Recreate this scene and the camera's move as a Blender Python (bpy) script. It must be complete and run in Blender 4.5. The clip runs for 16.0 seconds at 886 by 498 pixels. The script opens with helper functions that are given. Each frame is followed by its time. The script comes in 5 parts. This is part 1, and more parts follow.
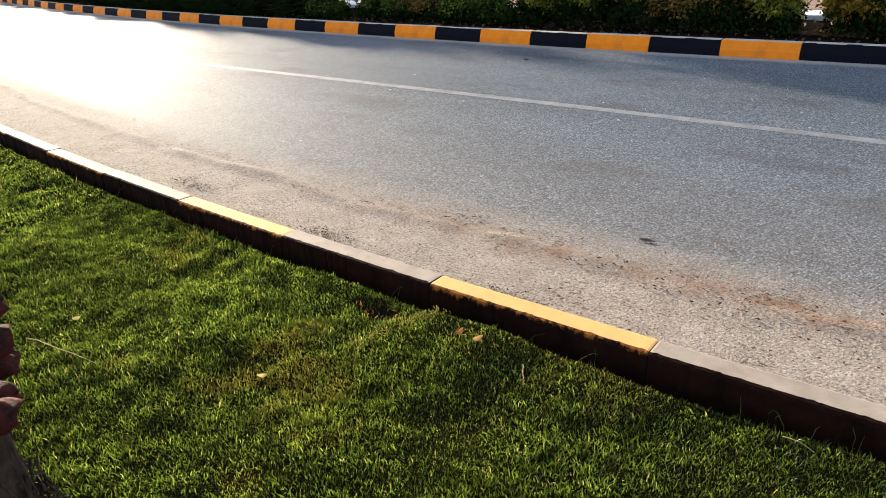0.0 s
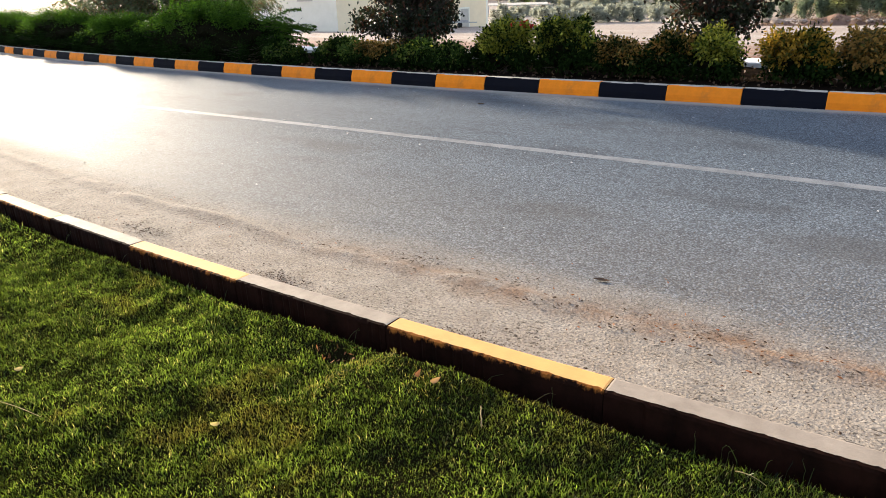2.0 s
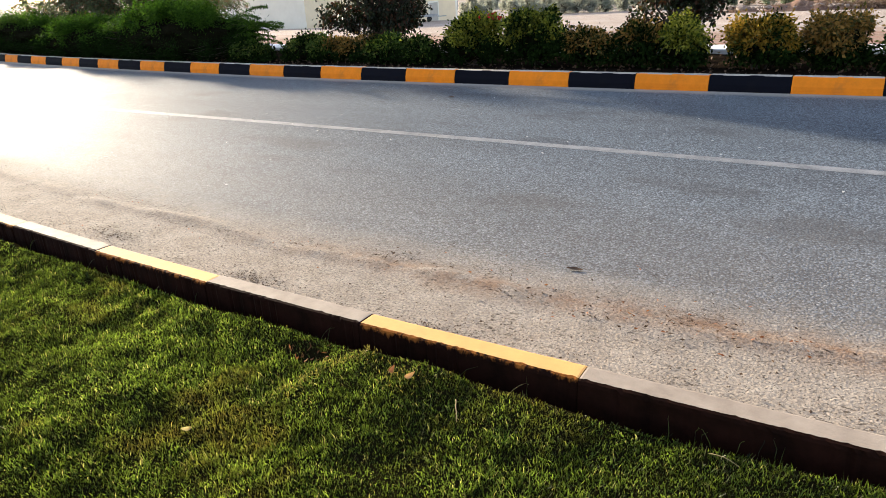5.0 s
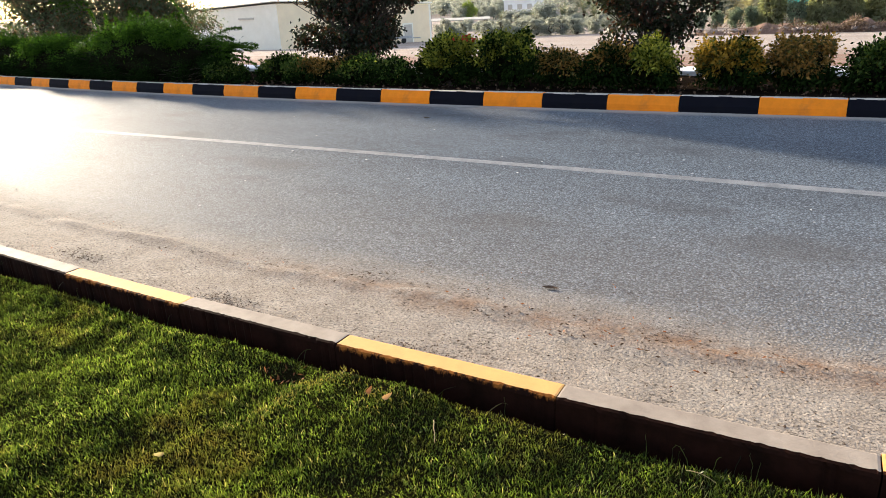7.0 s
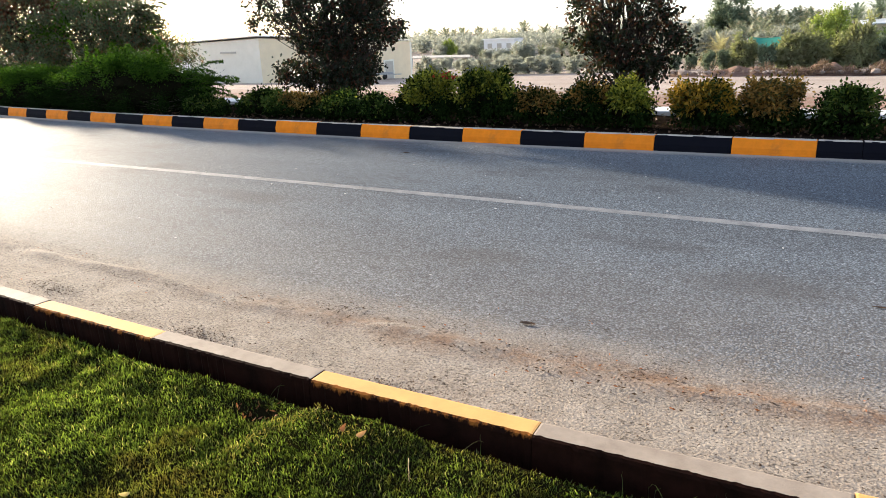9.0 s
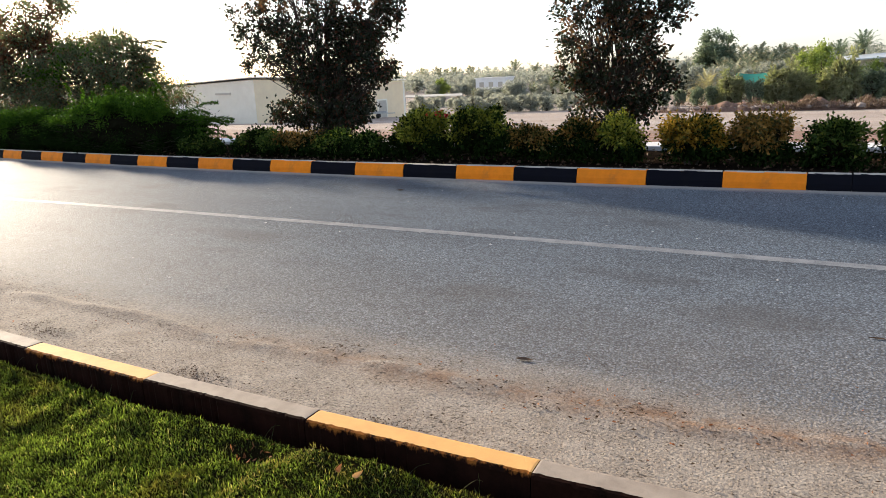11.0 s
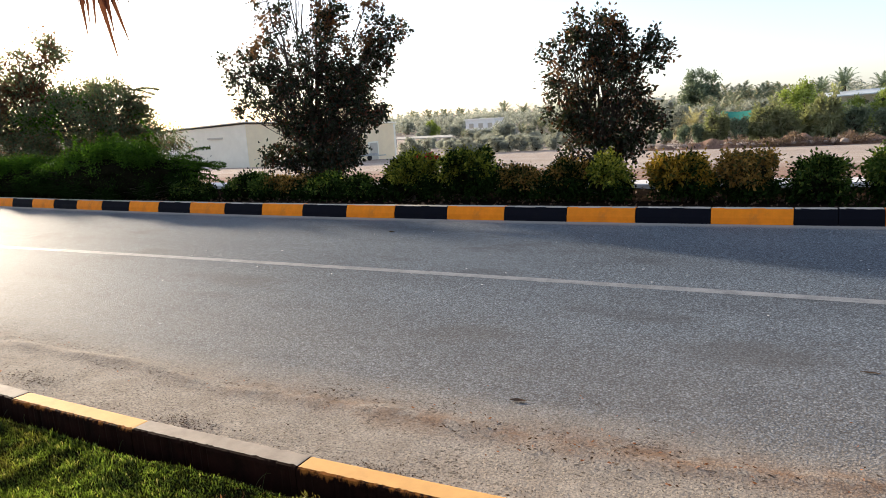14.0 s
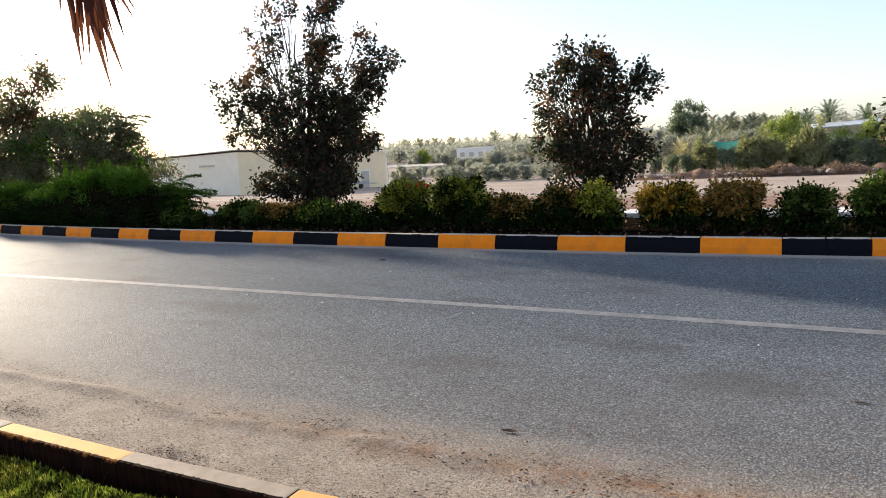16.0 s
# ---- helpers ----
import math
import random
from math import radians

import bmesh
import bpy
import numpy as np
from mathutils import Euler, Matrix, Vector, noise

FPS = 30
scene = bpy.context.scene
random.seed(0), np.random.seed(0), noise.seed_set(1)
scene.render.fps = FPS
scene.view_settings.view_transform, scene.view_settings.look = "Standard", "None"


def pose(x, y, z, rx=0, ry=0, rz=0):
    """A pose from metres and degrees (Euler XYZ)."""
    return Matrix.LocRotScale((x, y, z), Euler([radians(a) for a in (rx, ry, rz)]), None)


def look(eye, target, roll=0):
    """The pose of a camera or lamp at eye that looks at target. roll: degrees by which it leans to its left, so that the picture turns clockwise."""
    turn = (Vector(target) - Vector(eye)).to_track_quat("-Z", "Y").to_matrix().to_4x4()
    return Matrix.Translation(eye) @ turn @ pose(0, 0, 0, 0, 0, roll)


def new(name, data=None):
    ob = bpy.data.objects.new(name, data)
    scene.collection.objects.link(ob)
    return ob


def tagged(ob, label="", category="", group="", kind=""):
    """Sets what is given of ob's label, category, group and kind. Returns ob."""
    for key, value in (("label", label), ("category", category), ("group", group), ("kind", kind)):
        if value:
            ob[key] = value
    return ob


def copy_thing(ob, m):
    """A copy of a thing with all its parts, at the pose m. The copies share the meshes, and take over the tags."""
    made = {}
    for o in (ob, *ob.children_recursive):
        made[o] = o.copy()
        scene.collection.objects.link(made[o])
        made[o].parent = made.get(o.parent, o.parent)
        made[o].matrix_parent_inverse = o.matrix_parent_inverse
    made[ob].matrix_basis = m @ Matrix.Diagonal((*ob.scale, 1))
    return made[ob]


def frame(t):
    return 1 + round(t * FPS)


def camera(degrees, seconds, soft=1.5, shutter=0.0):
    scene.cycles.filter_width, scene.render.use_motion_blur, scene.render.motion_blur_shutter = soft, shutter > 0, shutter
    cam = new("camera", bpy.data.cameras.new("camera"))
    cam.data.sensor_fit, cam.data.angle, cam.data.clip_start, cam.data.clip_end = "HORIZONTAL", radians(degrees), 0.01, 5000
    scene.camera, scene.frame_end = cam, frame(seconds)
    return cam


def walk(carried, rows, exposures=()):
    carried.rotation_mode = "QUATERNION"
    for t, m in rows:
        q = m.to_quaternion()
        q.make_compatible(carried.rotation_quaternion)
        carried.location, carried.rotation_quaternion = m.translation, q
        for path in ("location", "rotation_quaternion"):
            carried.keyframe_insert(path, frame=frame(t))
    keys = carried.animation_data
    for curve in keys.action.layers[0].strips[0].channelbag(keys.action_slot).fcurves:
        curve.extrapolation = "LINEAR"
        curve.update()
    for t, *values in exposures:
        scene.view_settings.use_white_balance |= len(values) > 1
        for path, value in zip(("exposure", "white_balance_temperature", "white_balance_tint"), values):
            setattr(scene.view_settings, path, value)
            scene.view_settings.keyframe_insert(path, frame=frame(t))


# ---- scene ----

cam = camera(65.56, 16.0, soft=0.9)
PATH = [
    (0.0, (0.000, 0.000, 1.628), (-2.8128, 3.5879, -0.4251), -3.071),
    (0.5, (0.002, -0.000, 1.628), (-2.7435, 3.6731, -0.3636), -2.534),
    (1.0, (0.019, -0.011, 1.631), (-2.6879, 3.7323, -0.2811), -2.607),
    (1.5, (0.013, 0.008, 1.636), (-2.6173, 3.8165, -0.2567), -2.438),
    (2.0, (0.015, -0.002, 1.633), (-2.6114, 3.8591, -0.1550), -2.335),
    (2.5, (0.011, -0.003, 1.631), (-2.5996, 3.8477, -0.2014), -2.380),
    (3.0, (0.022, 0.005, 1.630), (-2.5738, 3.8548, -0.2248), -2.807),
    (3.5, (0.025, 0.014, 1.630), (-2.5420, 3.8862, -0.2181), -3.315),
    (4.0, (0.027, 0.021, 1.629), (-2.4972, 3.9188, -0.2241), -3.586),
    (6.3, (0.034, 0.028, 1.616), (-2.3585, 4.0478, -0.1494), -3.406),
    (6.5, (0.013, 0.054, 1.623), (-2.3535, 4.0954, -0.1285), -3.403),
    (7.0, (0.029, 0.023, 1.622), (-2.3206, 4.0928, -0.0850), -3.189),
    (7.5, (0.025, 0.016, 1.625), (-2.3104, 4.0941, -0.0822), -2.947),
    (8.0, (0.026, 0.018, 1.628), (-2.3230, 4.1010, -0.0484), -3.110),
    (8.5, (0.030, 0.023, 1.627), (-2.2757, 4.1520, 0.0049), -2.391),
    (9.0, (0.034, 0.030, 1.625), (-2.2091, 4.2469, 0.1472), -2.049),
    (9.2, (0.053, 0.016, 1.635), (-2.1838, 4.2561, 0.2143), -2.397),
    (11.3, (0.031, 0.031, 1.622), (-2.2033, 4.3459, 0.4443), -2.472),
    (11.5, (0.033, 0.027, 1.626), (-2.1946, 4.3526, 0.4745), -2.166),
    (12.0, (0.033, 0.031, 1.627), (-2.2045, 4.3569, 0.4941), -2.522),
    (12.5, (0.039, 0.029, 1.630), (-2.1866, 4.3729, 0.5428), -2.734),
    (13.0, (0.040, 0.025, 1.632), (-2.1404, 4.4034, 0.5927), -2.961),
    (13.5, (0.048, 0.024, 1.635), (-2.1289, 4.4137, 0.6418), -2.752),
    (14.0, (0.048, 0.025, 1.635), (-2.1530, 4.4145, 0.6911), -3.403),
    (14.5, (0.052, 0.026, 1.637), (-2.1424, 4.4347, 0.7716), -3.090),
    (15.0, (0.056, 0.026, 1.639), (-2.1323, 4.4431, 0.8010), -3.044),
    (15.5, (0.052, 0.028, 1.641), (-2.0983, 4.4753, 0.8637), -2.986),
    (16.0, (0.048, 0.024, 1.642), (-2.0979, 4.4780, 0.8939), -3.089),
]
walk(cam, [(t, look(eye, target, roll)) for t, eye, target, roll in PATH], exposures=[(0.0, 1.52, 6350, 11), (8.5, 1.54, 6350, 11), (11.5, 1.15, 6350, 12), (16.0, 1.12, 6400, 12)])

# ---- daylight: a low morning sun beyond the far end of the road ----
SUN_AZ, SUN_EL = 67.0, 13.5
world = bpy.data.worlds.new("sky")
scene.world = world
world.use_nodes = True
wn = world.node_tree.nodes
sky = wn.new("ShaderNodeTexSky")
sky.sky_type, sky.sun_disc = "NISHITA", False
sky.sun_elevation, sky.sun_rotation = radians(SUN_EL), radians(-SUN_AZ)
sky.air_density, sky.dust_density, sky.ozone_density = 0.8, 1.0, 1.5
haze = wn.new("ShaderNodeMix")  # an even veil of desert dust over the whole sky
haze.data_type = "RGBA"
haze.inputs[0].default_value, haze.inputs[7].default_value = 0.38, (3.05, 3.1, 3.3, 1)
world.node_tree.links.new(sky.outputs["Color"], haze.inputs[6])
world.node_tree.links.new(haze.outputs[2], wn["Background"].inputs["Color"])
wn["Background"].inputs["Strength"].default_value = 0.14
sun_data = bpy.data.lights.new("sun", "SUN")
sun_data.energy, sun_data.angle, sun_data.color = 5.0, radians(1.5), (1.0, 0.84, 0.62)
sun = new("sun", sun_data)
sun_way = Vector((-math.sin(radians(SUN_AZ)) * math.cos(radians(SUN_EL)), math.cos(radians(SUN_AZ)) * math.cos(radians(SUN_EL)), math.sin(radians(SUN_EL))))
sun.matrix_world = look(sun_way * 60, (0, 0, 0))


# ---- materials ----
class Mat:
    """A node material with a few short ways to wire it."""

    def __init__(self, name, rough=0.7, spec=0.5, metal=0.0):
        self.m = bpy.data.materials.new(name)
        self.m.use_nodes = True
        self.t = self.m.node_tree
        self.b = self.t.nodes["Principled BSDF"]
        self.b.inputs["Roughness"].default_value = rough
        self.b.inputs["Specular IOR Level"].default_value = spec
        self.b.inputs["Metallic"].default_value = metal
        self.coord = self.node("ShaderNodeTexCoord").outputs["Object"]

    def node(self, kind, **kw):
        n = self.t.nodes.new(kind)
        for k, v in kw.items():
            n.inputs[k.replace("_", " ")].default_value = v
        return n

    def link(self, a, b):
        self.t.links.new(a, b)

    def noise(self, scale, detail=4.0, rough=0.6, stretch=None, distort=0.0):
        n = self.node("ShaderNodeTexNoise", Scale=scale, Detail=detail, Roughness=rough, Distortion=distort)
        self.link(self.stretched(stretch), n.inputs["Vector"])
        return n.outputs["Fac"]

    def stretched(self, stretch):
        if not stretch:
            return self.coord
        mp = self.node("ShaderNodeMapping")
        mp.inputs["Scale"].default_value = stretch
        self.link(self.coord, mp.inputs["Vector"])
        return mp.outputs["Vector"]

    def voronoi(self, scale, feature="F1", out="Distance"):
        n = self.t.nodes.new("ShaderNodeTexVoronoi")
        n.feature = feature
        n.inputs["Scale"].default_value = scale
        self.link(self.coord, n.inputs["Vector"])
        return n.outputs[out]

    def ramp(self, fac, *stops):
        n = self.t.nodes.new("ShaderNodeValToRGB")
        while len(n.color_ramp.elements) < len(stops):
            n.color_ramp.elements.new(0.5)
        for e, (p, c) in zip(n.color_ramp.elements, stops):
            e.position = p
            e.color = (*c, 1) if len(c) == 3 else (c[0], c[0], c[0], 1)
        self.link(fac, n.inputs["Fac"])
        return n.outputs["Color"]

    def mix(self, fac, a, b, mode="MIX"):
        n = self.t.nodes.new("ShaderNodeMix")
        n.data_type, n.blend_type = "RGBA", mode
        for sock, v in ((n.inputs[0], fac), (n.inputs[6], a), (n.inputs[7], b)):
            if isinstance(v, (int, float)):
                sock.default_value = v
            elif isinstance(v, tuple):
                sock.default_value = (*v, 1)
            else:
                self.link(v, sock)
        return n.outputs[2]

    def math(self, op, a, b=0.0, c=0.0):
        n = self.t.nodes.new("ShaderNodeMath")
        n.operation = op
        for sock, v in zip(n.inputs, (a, b, c)):
            if isinstance(v, (int, float)):
                sock.default_value = v
            else:
                self.link(v, sock)
        return n.outputs[0]

    def axis(self, name):
        n = self.t.nodes.new("ShaderNodeSeparateXYZ")
        self.link(self.coord, n.inputs[0])
        return n.outputs[name]

    def random(self):
        return self.t.nodes.new("ShaderNodeObjectInfo").outputs["Random"]

    def island(self):
        return self.t.nodes.new("ShaderNodeNewGeometry").outputs["Random Per Island"]

    def color(self, c):
        if isinstance(c, tuple):
            self.b.inputs["Base Color"].default_value = (*c, 1)
        else:
            self.link(c, self.b.inputs["Base Color"])
        return self

    def rough(self, v):
        self.link(v, self.b.inputs["Roughness"])
        return self

    def bump(self, height, strength=0.3, distance=0.01):
        n = self.node("ShaderNodeBump", Strength=strength, Distance=distance)
        self.link(height, n.inputs["Height"])
        self.link(n.outputs["Normal"], self.b.inputs["Normal"])
        return self


def leaf_mat(name, dark, light, tint=None, share=0.0, through_light=0.35, rough=0.5, dry=None, glow=(1.15, 1.25, 0.75), spec=0.08, clump=0.0):
    """Leaves: each one a little different, some light passes through."""
    m = Mat(name, rough, spec)
    r = m.island()
    c = m.ramp(r, (0.0, dark), (1.0, light))
    if tint:
        c = m.mix(m.ramp(m.math("FRACT", m.math("MULTIPLY", r, 17.3)), (1 - share - 0.001, (0,)), (1 - share, (1,))), c, tint)
    patch = m.ramp(m.noise(1.7, 2), (0.35, (0.7, 0.7, 0.7)), (0.65, (1.15, 1.15, 1.15)))
    c = m.mix(1.0, c, patch, "MULTIPLY")
    if clump:
        c = m.mix(1.0, c, m.ramp(m.noise(clump, 3, 0.6), (0.38, (0.42, 0.42, 0.42)), (0.62, (1.3, 1.3, 1.3))), "MULTIPLY")
    if dry:
        c = m.mix(m.ramp(m.noise(1.3, 5, 0.7), (0.56, (0,)), (0.7, (0.6,))), c, dry)
    m.color(c)
    tr = m.t.nodes.new("ShaderNodeBsdfTranslucent")
    m.link(m.mix(1.0, c, glow, "MULTIPLY"), tr.inputs["Color"])
    mx = m.t.nodes.new("ShaderNodeMixShader")
    mx.inputs[0].default_value = through_light
    m.link(m.b.outputs[0], mx.inputs[1])
    m.link(tr.outputs[0], mx.inputs[2])
    m.link(mx.outputs[0], m.t.nodes["Material Output"].inputs["Surface"])
    return m.m


def make_asphalt():
    m = Mat("asphalt_with_sand", 0.6, 0.1)
    x, y = m.axis("X"), m.axis("Y")
    # metres from the near kerb's line
    off = m.math("SUBTRACT", y, m.math("ADD", 2.161, m.math("ADD", m.math("MULTIPLY", x, 0.0112), m.math("MULTIPLY", m.math("MULTIPLY", x, x), 0.00926))))
    stones = m.voronoi(70.0, "F1", "Color")
    cell = m.voronoi(70.0)
    big = m.noise(0.45, 5, 0.6, (0.5, 1.6, 1))
    mid = m.noise(5.0, 6, 0.7)
    fine = m.noise(60.0, 5, 0.75)
    stone_tone = m.ramp(stones, (0.0, (0.058, 0.072, 0.088)), (0.45, (0.133, 0.162, 0.192)), (0.85, (0.205, 0.242, 0.278)), (1.0, (0.38, 0.415, 0.44)))
    pits = m.ramp(cell, (0.3, (1,)), (0.62, (0.42,)))
    base = m.mix(1.0, stone_tone, pits, "MULTIPLY")
    base = m.mix(1.0, base, m.ramp(big, (0.3, (0.78, 0.78, 0.8)), (0.7, (1.18, 1.18, 1.18))), "MULTIPLY")
    base = m.mix(m.ramp(m.noise(0.9, 4, 0.6, (0.6, 1.4, 1)), (0.57, (0,)), (0.7, (0.5,))), base, (0.03, 0.031, 0.034))
    for sx_, sy_, wide in ((-2.0, 4.65, 0.45), (-0.1, 4.7, 0.6), (-5.2, 5.6, 0.6)):
        far = m.math("ADD", m.math("POWER", m.math("MULTIPLY", m.math("SUBTRACT", x, sx_), 1 / wide), 2.0), m.math("POWER", m.math("MULTIPLY", m.math("SUBTRACT", y, sy_), 2.2 / wide), 2.0))
        far = m.math("ADD", far, m.math("MULTIPLY", m.math("SUBTRACT", m.noise(4.0, 5, 0.7), 0.5), 1.6))
        base = m.mix(m.ramp(far, (0.1, (0.45,)), (1.0, (0.0,))), base, (0.04, 0.042, 0.045))
    # wind-blown sand, thick beside the near kerb and thinning out across the lane
    edge = m.math("ADD", off, m.math("MULTIPLY", m.math("SUBTRACT", m.noise(0.9, 5, 0.65, (0.7, 1.5, 1), 0.4), 0.5), 0.55))
    edge = m.math("ADD", edge, m.math("MULTIPLY", m.math("SUBTRACT", mid, 0.5), 0.45))
    cover = m.ramp(m.math("MULTIPLY", edge, 0.2), (0.14, (1.0,)), (0.21, (0.82,)), (0.29, (0.3,)), (0.6, (0.1,)), (0.9, (0.02,)))
    sand = m.mix(m.ramp(mid, (0.35, (0,)), (0.65, (1,))), (0.3, 0.247, 0.192), (0.41, 0.35, 0.28))
    sand = m.mix(1.0, sand, m.ramp(fine, (0.3, (0.66, 0.66, 0.66)), (0.65, (1.18, 1.18, 1.18))), "MULTIPLY")
    sand = m.mix(m.ramp(m.noise(90.0, 3, 0.6), (0.36, (0.85,)), (0.43, (0,))), sand, (0.075, 0.06, 0.045))
    # a rusty, clumped drift line
    line = m.math("ABSOLUTE", m.math("SUBTRACT", m.math("ADD", off, m.math("MULTIPLY", m.math("SUBTRACT", m.noise(1.1, 4, 0.6), 0.5), 0.3)), 0.98))
    rusty = m.ramp(m.math("ADD", m.math("MULTIPLY", x, 0.1), 0.5), (0.1, (0.2,)), (0.33, (0.9,)), (0.5, (1.0,)))
    drift = m.math("MULTIPLY", m.ramp(line, (0.0, (1,)), (0.2, (0,))), m.ramp(m.noise(3.2, 6, 0.8), (0.38, (0,)), (0.56, (1,))))
    sand = m.mix(m.math("MULTIPLY", m.math("MULTIPLY", drift, rusty), 0.8), sand, (0.23, 0.112, 0.045))
    grain = m.ramp(m.math("ADD", m.math("MULTIPLY", fine, 0.55), m.math("MULTIPLY", m.math("SUBTRACT", 0.9, cell), 0.45)), (0.3, (0.1,)), (0.6, (1.0,)))
    cover = m.math("MULTIPLY", cover, m.math("ADD", 0.66, m.math("MULTIPLY", grain, 0.42)))
    cover = m.math("MAXIMUM", cover, m.math("MULTIPLY", drift, 0.8))
    col = m.mix(cover, base, sand)
    # brown crumbs of soil, in drifts
    clumps = m.math("MULTIPLY", m.ramp(m.math("MULTIPLY", off, 0.2), (0.24, (1,)), (0.5, (0.0,))), m.math("MULTIPLY", m.ramp(m.noise(38.0, 5, 0.7, (0.7, 1.2, 1)), (0.55, (0,)), (0.6, (0.95,))), m.ramp(m.noise(3.1, 4, 0.6), (0.42, (0.04,)), (0.64, (1,)))))
    # rusty dirt swept against the foot of the near kerb
    foot = m.math("ADD", off, m.math("MULTIPLY", m.math("SUBTRACT", m.noise(6.0, 5, 0.75), 0.5), 0.22))
    col = m.mix(m.math("MULTIPLY", m.ramp(foot, (0.035, (0.9,)), (0.1, (0,))), m.ramp(fine, (0.35, (0.2,)), (0.55, (1,)))), col, (0.15, 0.085, 0.045))
    # pale dust lying along the foot of the far kerb
    rim = m.math("SUBTRACT", m.math("ADD", 9.831, m.math("MULTIPLY", m.math("MULTIPLY", x, x), 0.00365)), m.math("ADD", y, m.math("MULTIPLY", m.noise(2.0, 4, 0.7), 0.2)))
    col = m.mix(m.ramp(rim, (0.0, (0.8,)), (0.2, (0,))), col, (0.36, 0.33, 0.29))
    m.color(m.mix(clumps, col, (0.055, 0.042, 0.032)))
    m.rough(m.math("ADD", 0.7, m.math("MULTIPLY", cover, 0.26)))
    h = m.math("ADD", m.math("MULTIPLY", m.ramp(cell, (0.0, (1,)), (0.6, (0,))), m.math("SUBTRACT", 1.1, m.math("MULTIPLY", cover, 0.7))), m.math("MULTIPLY", fine, 0.8))
    h = m.math("ADD", h, m.math("MULTIPLY", m.noise(14.0, 4, 0.7), 0.35))
    h = m.math("ADD", h, m.math("MULTIPLY", m.math("MULTIPLY", m.noise(75.0, 4, 0.65), cover), 2.2))
    return m.bump(h, 0.55, 0.0045).m


def concrete(name, a, b, paint=None, dark=(0.07, 0.06, 0.05), spec=0.3, drips=None):
    """Cast concrete, bare or under worn paint."""
    m = Mat(name, 0.8, spec)
    n1, n2 = m.noise(7.0, 6, 0.7), m.noise(55.0, 4, 0.7)
    c = m.mix(m.ramp(n1, (0.35, (0,)), (0.65, (1,))), a, b)
    if paint:
        p1 = m.mix(m.ramp(n1, (0.3, (0,)), (0.7, (1,))), paint, tuple(v * 0.82 for v in paint))
        worn = m.ramp(m.math("ADD", m.math("MULTIPLY", m.noise(18.0, 6, 0.75), 0.7), m.math("MULTIPLY", n2, 0.3)), (0.28, (0,)), (0.36, (1,)))
        c = m.mix(worn, c, p1)
    c = m.mix(m.ramp(m.noise(3.0, 5, 0.7), (0.58, (0,)), (0.8, (0.35,))), c, dark)
    c = m.mix(m.ramp(m.random(), (0.0, (0.0,)), (1.0, (0.1 if paint else 0.22,))), c, dark)
    if drips:
        # paint that ran over the lip in uneven streaks
        run = m.math("ADD", m.math("MULTIPLY", m.noise(9.0, 5, 0.8, (1, 1, 0.2)), 0.16), m.math("MULTIPLY", n2, 0.03))
        c = m.mix(m.ramp(m.math("ADD", m.axis("Z"), run), (0.345, (0,)), (0.362, (0.8,))), c, drips)
    m.color(c)
    return m.bump(m.math("ADD", n2, m.noise(160.0, 3)), 0.35, 0.003).m


def sandy(name, a, b, c=None, scale=0.25, spec=0.1):
    m = Mat(name, 0.95, spec)
    n1, n2, n3 = m.noise(scale, 6, 0.65), m.noise(scale * 9, 5, 0.7), m.noise(scale * 80, 4, 0.7)
    col = m.mix(m.ramp(n1, (0.35, (0,)), (0.65, (1,))), a, b)
    if c:
        col = m.mix(m.ramp(n2, (0.52, (0,)), (0.7, (0.8,))), col, c)
    m.color(m.mix(1.0, col, m.ramp(n3, (0.3, (0.7, 0.7, 0.7)), (0.7, (1.2, 1.2, 1.2))), "MULTIPLY"))
    return m.bump(m.math("ADD", n3, m.math("MULTIPLY", n2, 2.0)), 0.5, 0.02).m


def make_field():
    """Open desert ground: pale, wheel-marked sand, with reddish soil turned up beside the road."""
    m = Mat("pale_desert_sand", 0.95, 0.1)
    n1, n2, n3 = m.noise(0.12, 6, 0.65, (0.5, 1.5, 1)), m.noise(1.1, 5, 0.7, (0.6, 1.6, 1)), m.noise(9.0, 4, 0.7)
    col = m.mix(m.ramp(n1, (0.35, (0,)), (0.65, (1,))), (0.47, 0.395, 0.335), (0.38, 0.312, 0.258))
    col = m.mix(m.ramp(n2, (0.52, (0,)), (0.68, (0.75,))), col, (0.36, 0.24, 0.175))
    ruts = m.noise(0.55, 4, 0.7, (0.12, 3.5, 1), 0.3)
    col = m.mix(m.ramp(ruts, (0.54, (0,)), (0.64, (0.55,))), col, (0.28, 0.205, 0.155))
    soil = m.math("ADD", m.axis("Y"), m.math("MULTIPLY", m.math("SUBTRACT", m.noise(0.35, 5, 0.7), 0.5), 16.0))
    col = m.mix(m.ramp(m.math("MULTIPLY", soil, 0.01), (0.2, (0.85,)), (0.25, (0.0,))), col, m.mix(m.ramp(n2, (0.4, (0,)), (0.6, (1,))), (0.26, 0.12, 0.075), (0.3, 0.22, 0.16)))
    m.color(m.mix(1.0, col, m.ramp(n3, (0.3, (0.7, 0.7, 0.7)), (0.7, (1.2, 1.2, 1.2))), "MULTIPLY"))
    return m.bump(m.math("ADD", n3, m.math("MULTIPLY", n2, 3.0)), 0.8, 0.05).m


def plain(name, a, b, rough=0.7, spec=0.4, scale=6.0, metal=0.0, bump=0.2):
    m = Mat(name, rough, spec, metal)
    n = m.noise(scale, 5, 0.65)
    m.color(m.mix(m.ramp(n, (0.35, (0,)), (0.65, (1,))), a, b))
    return m.bump(m.noise(scale * 8, 4, 0.7), bump, 0.004).m


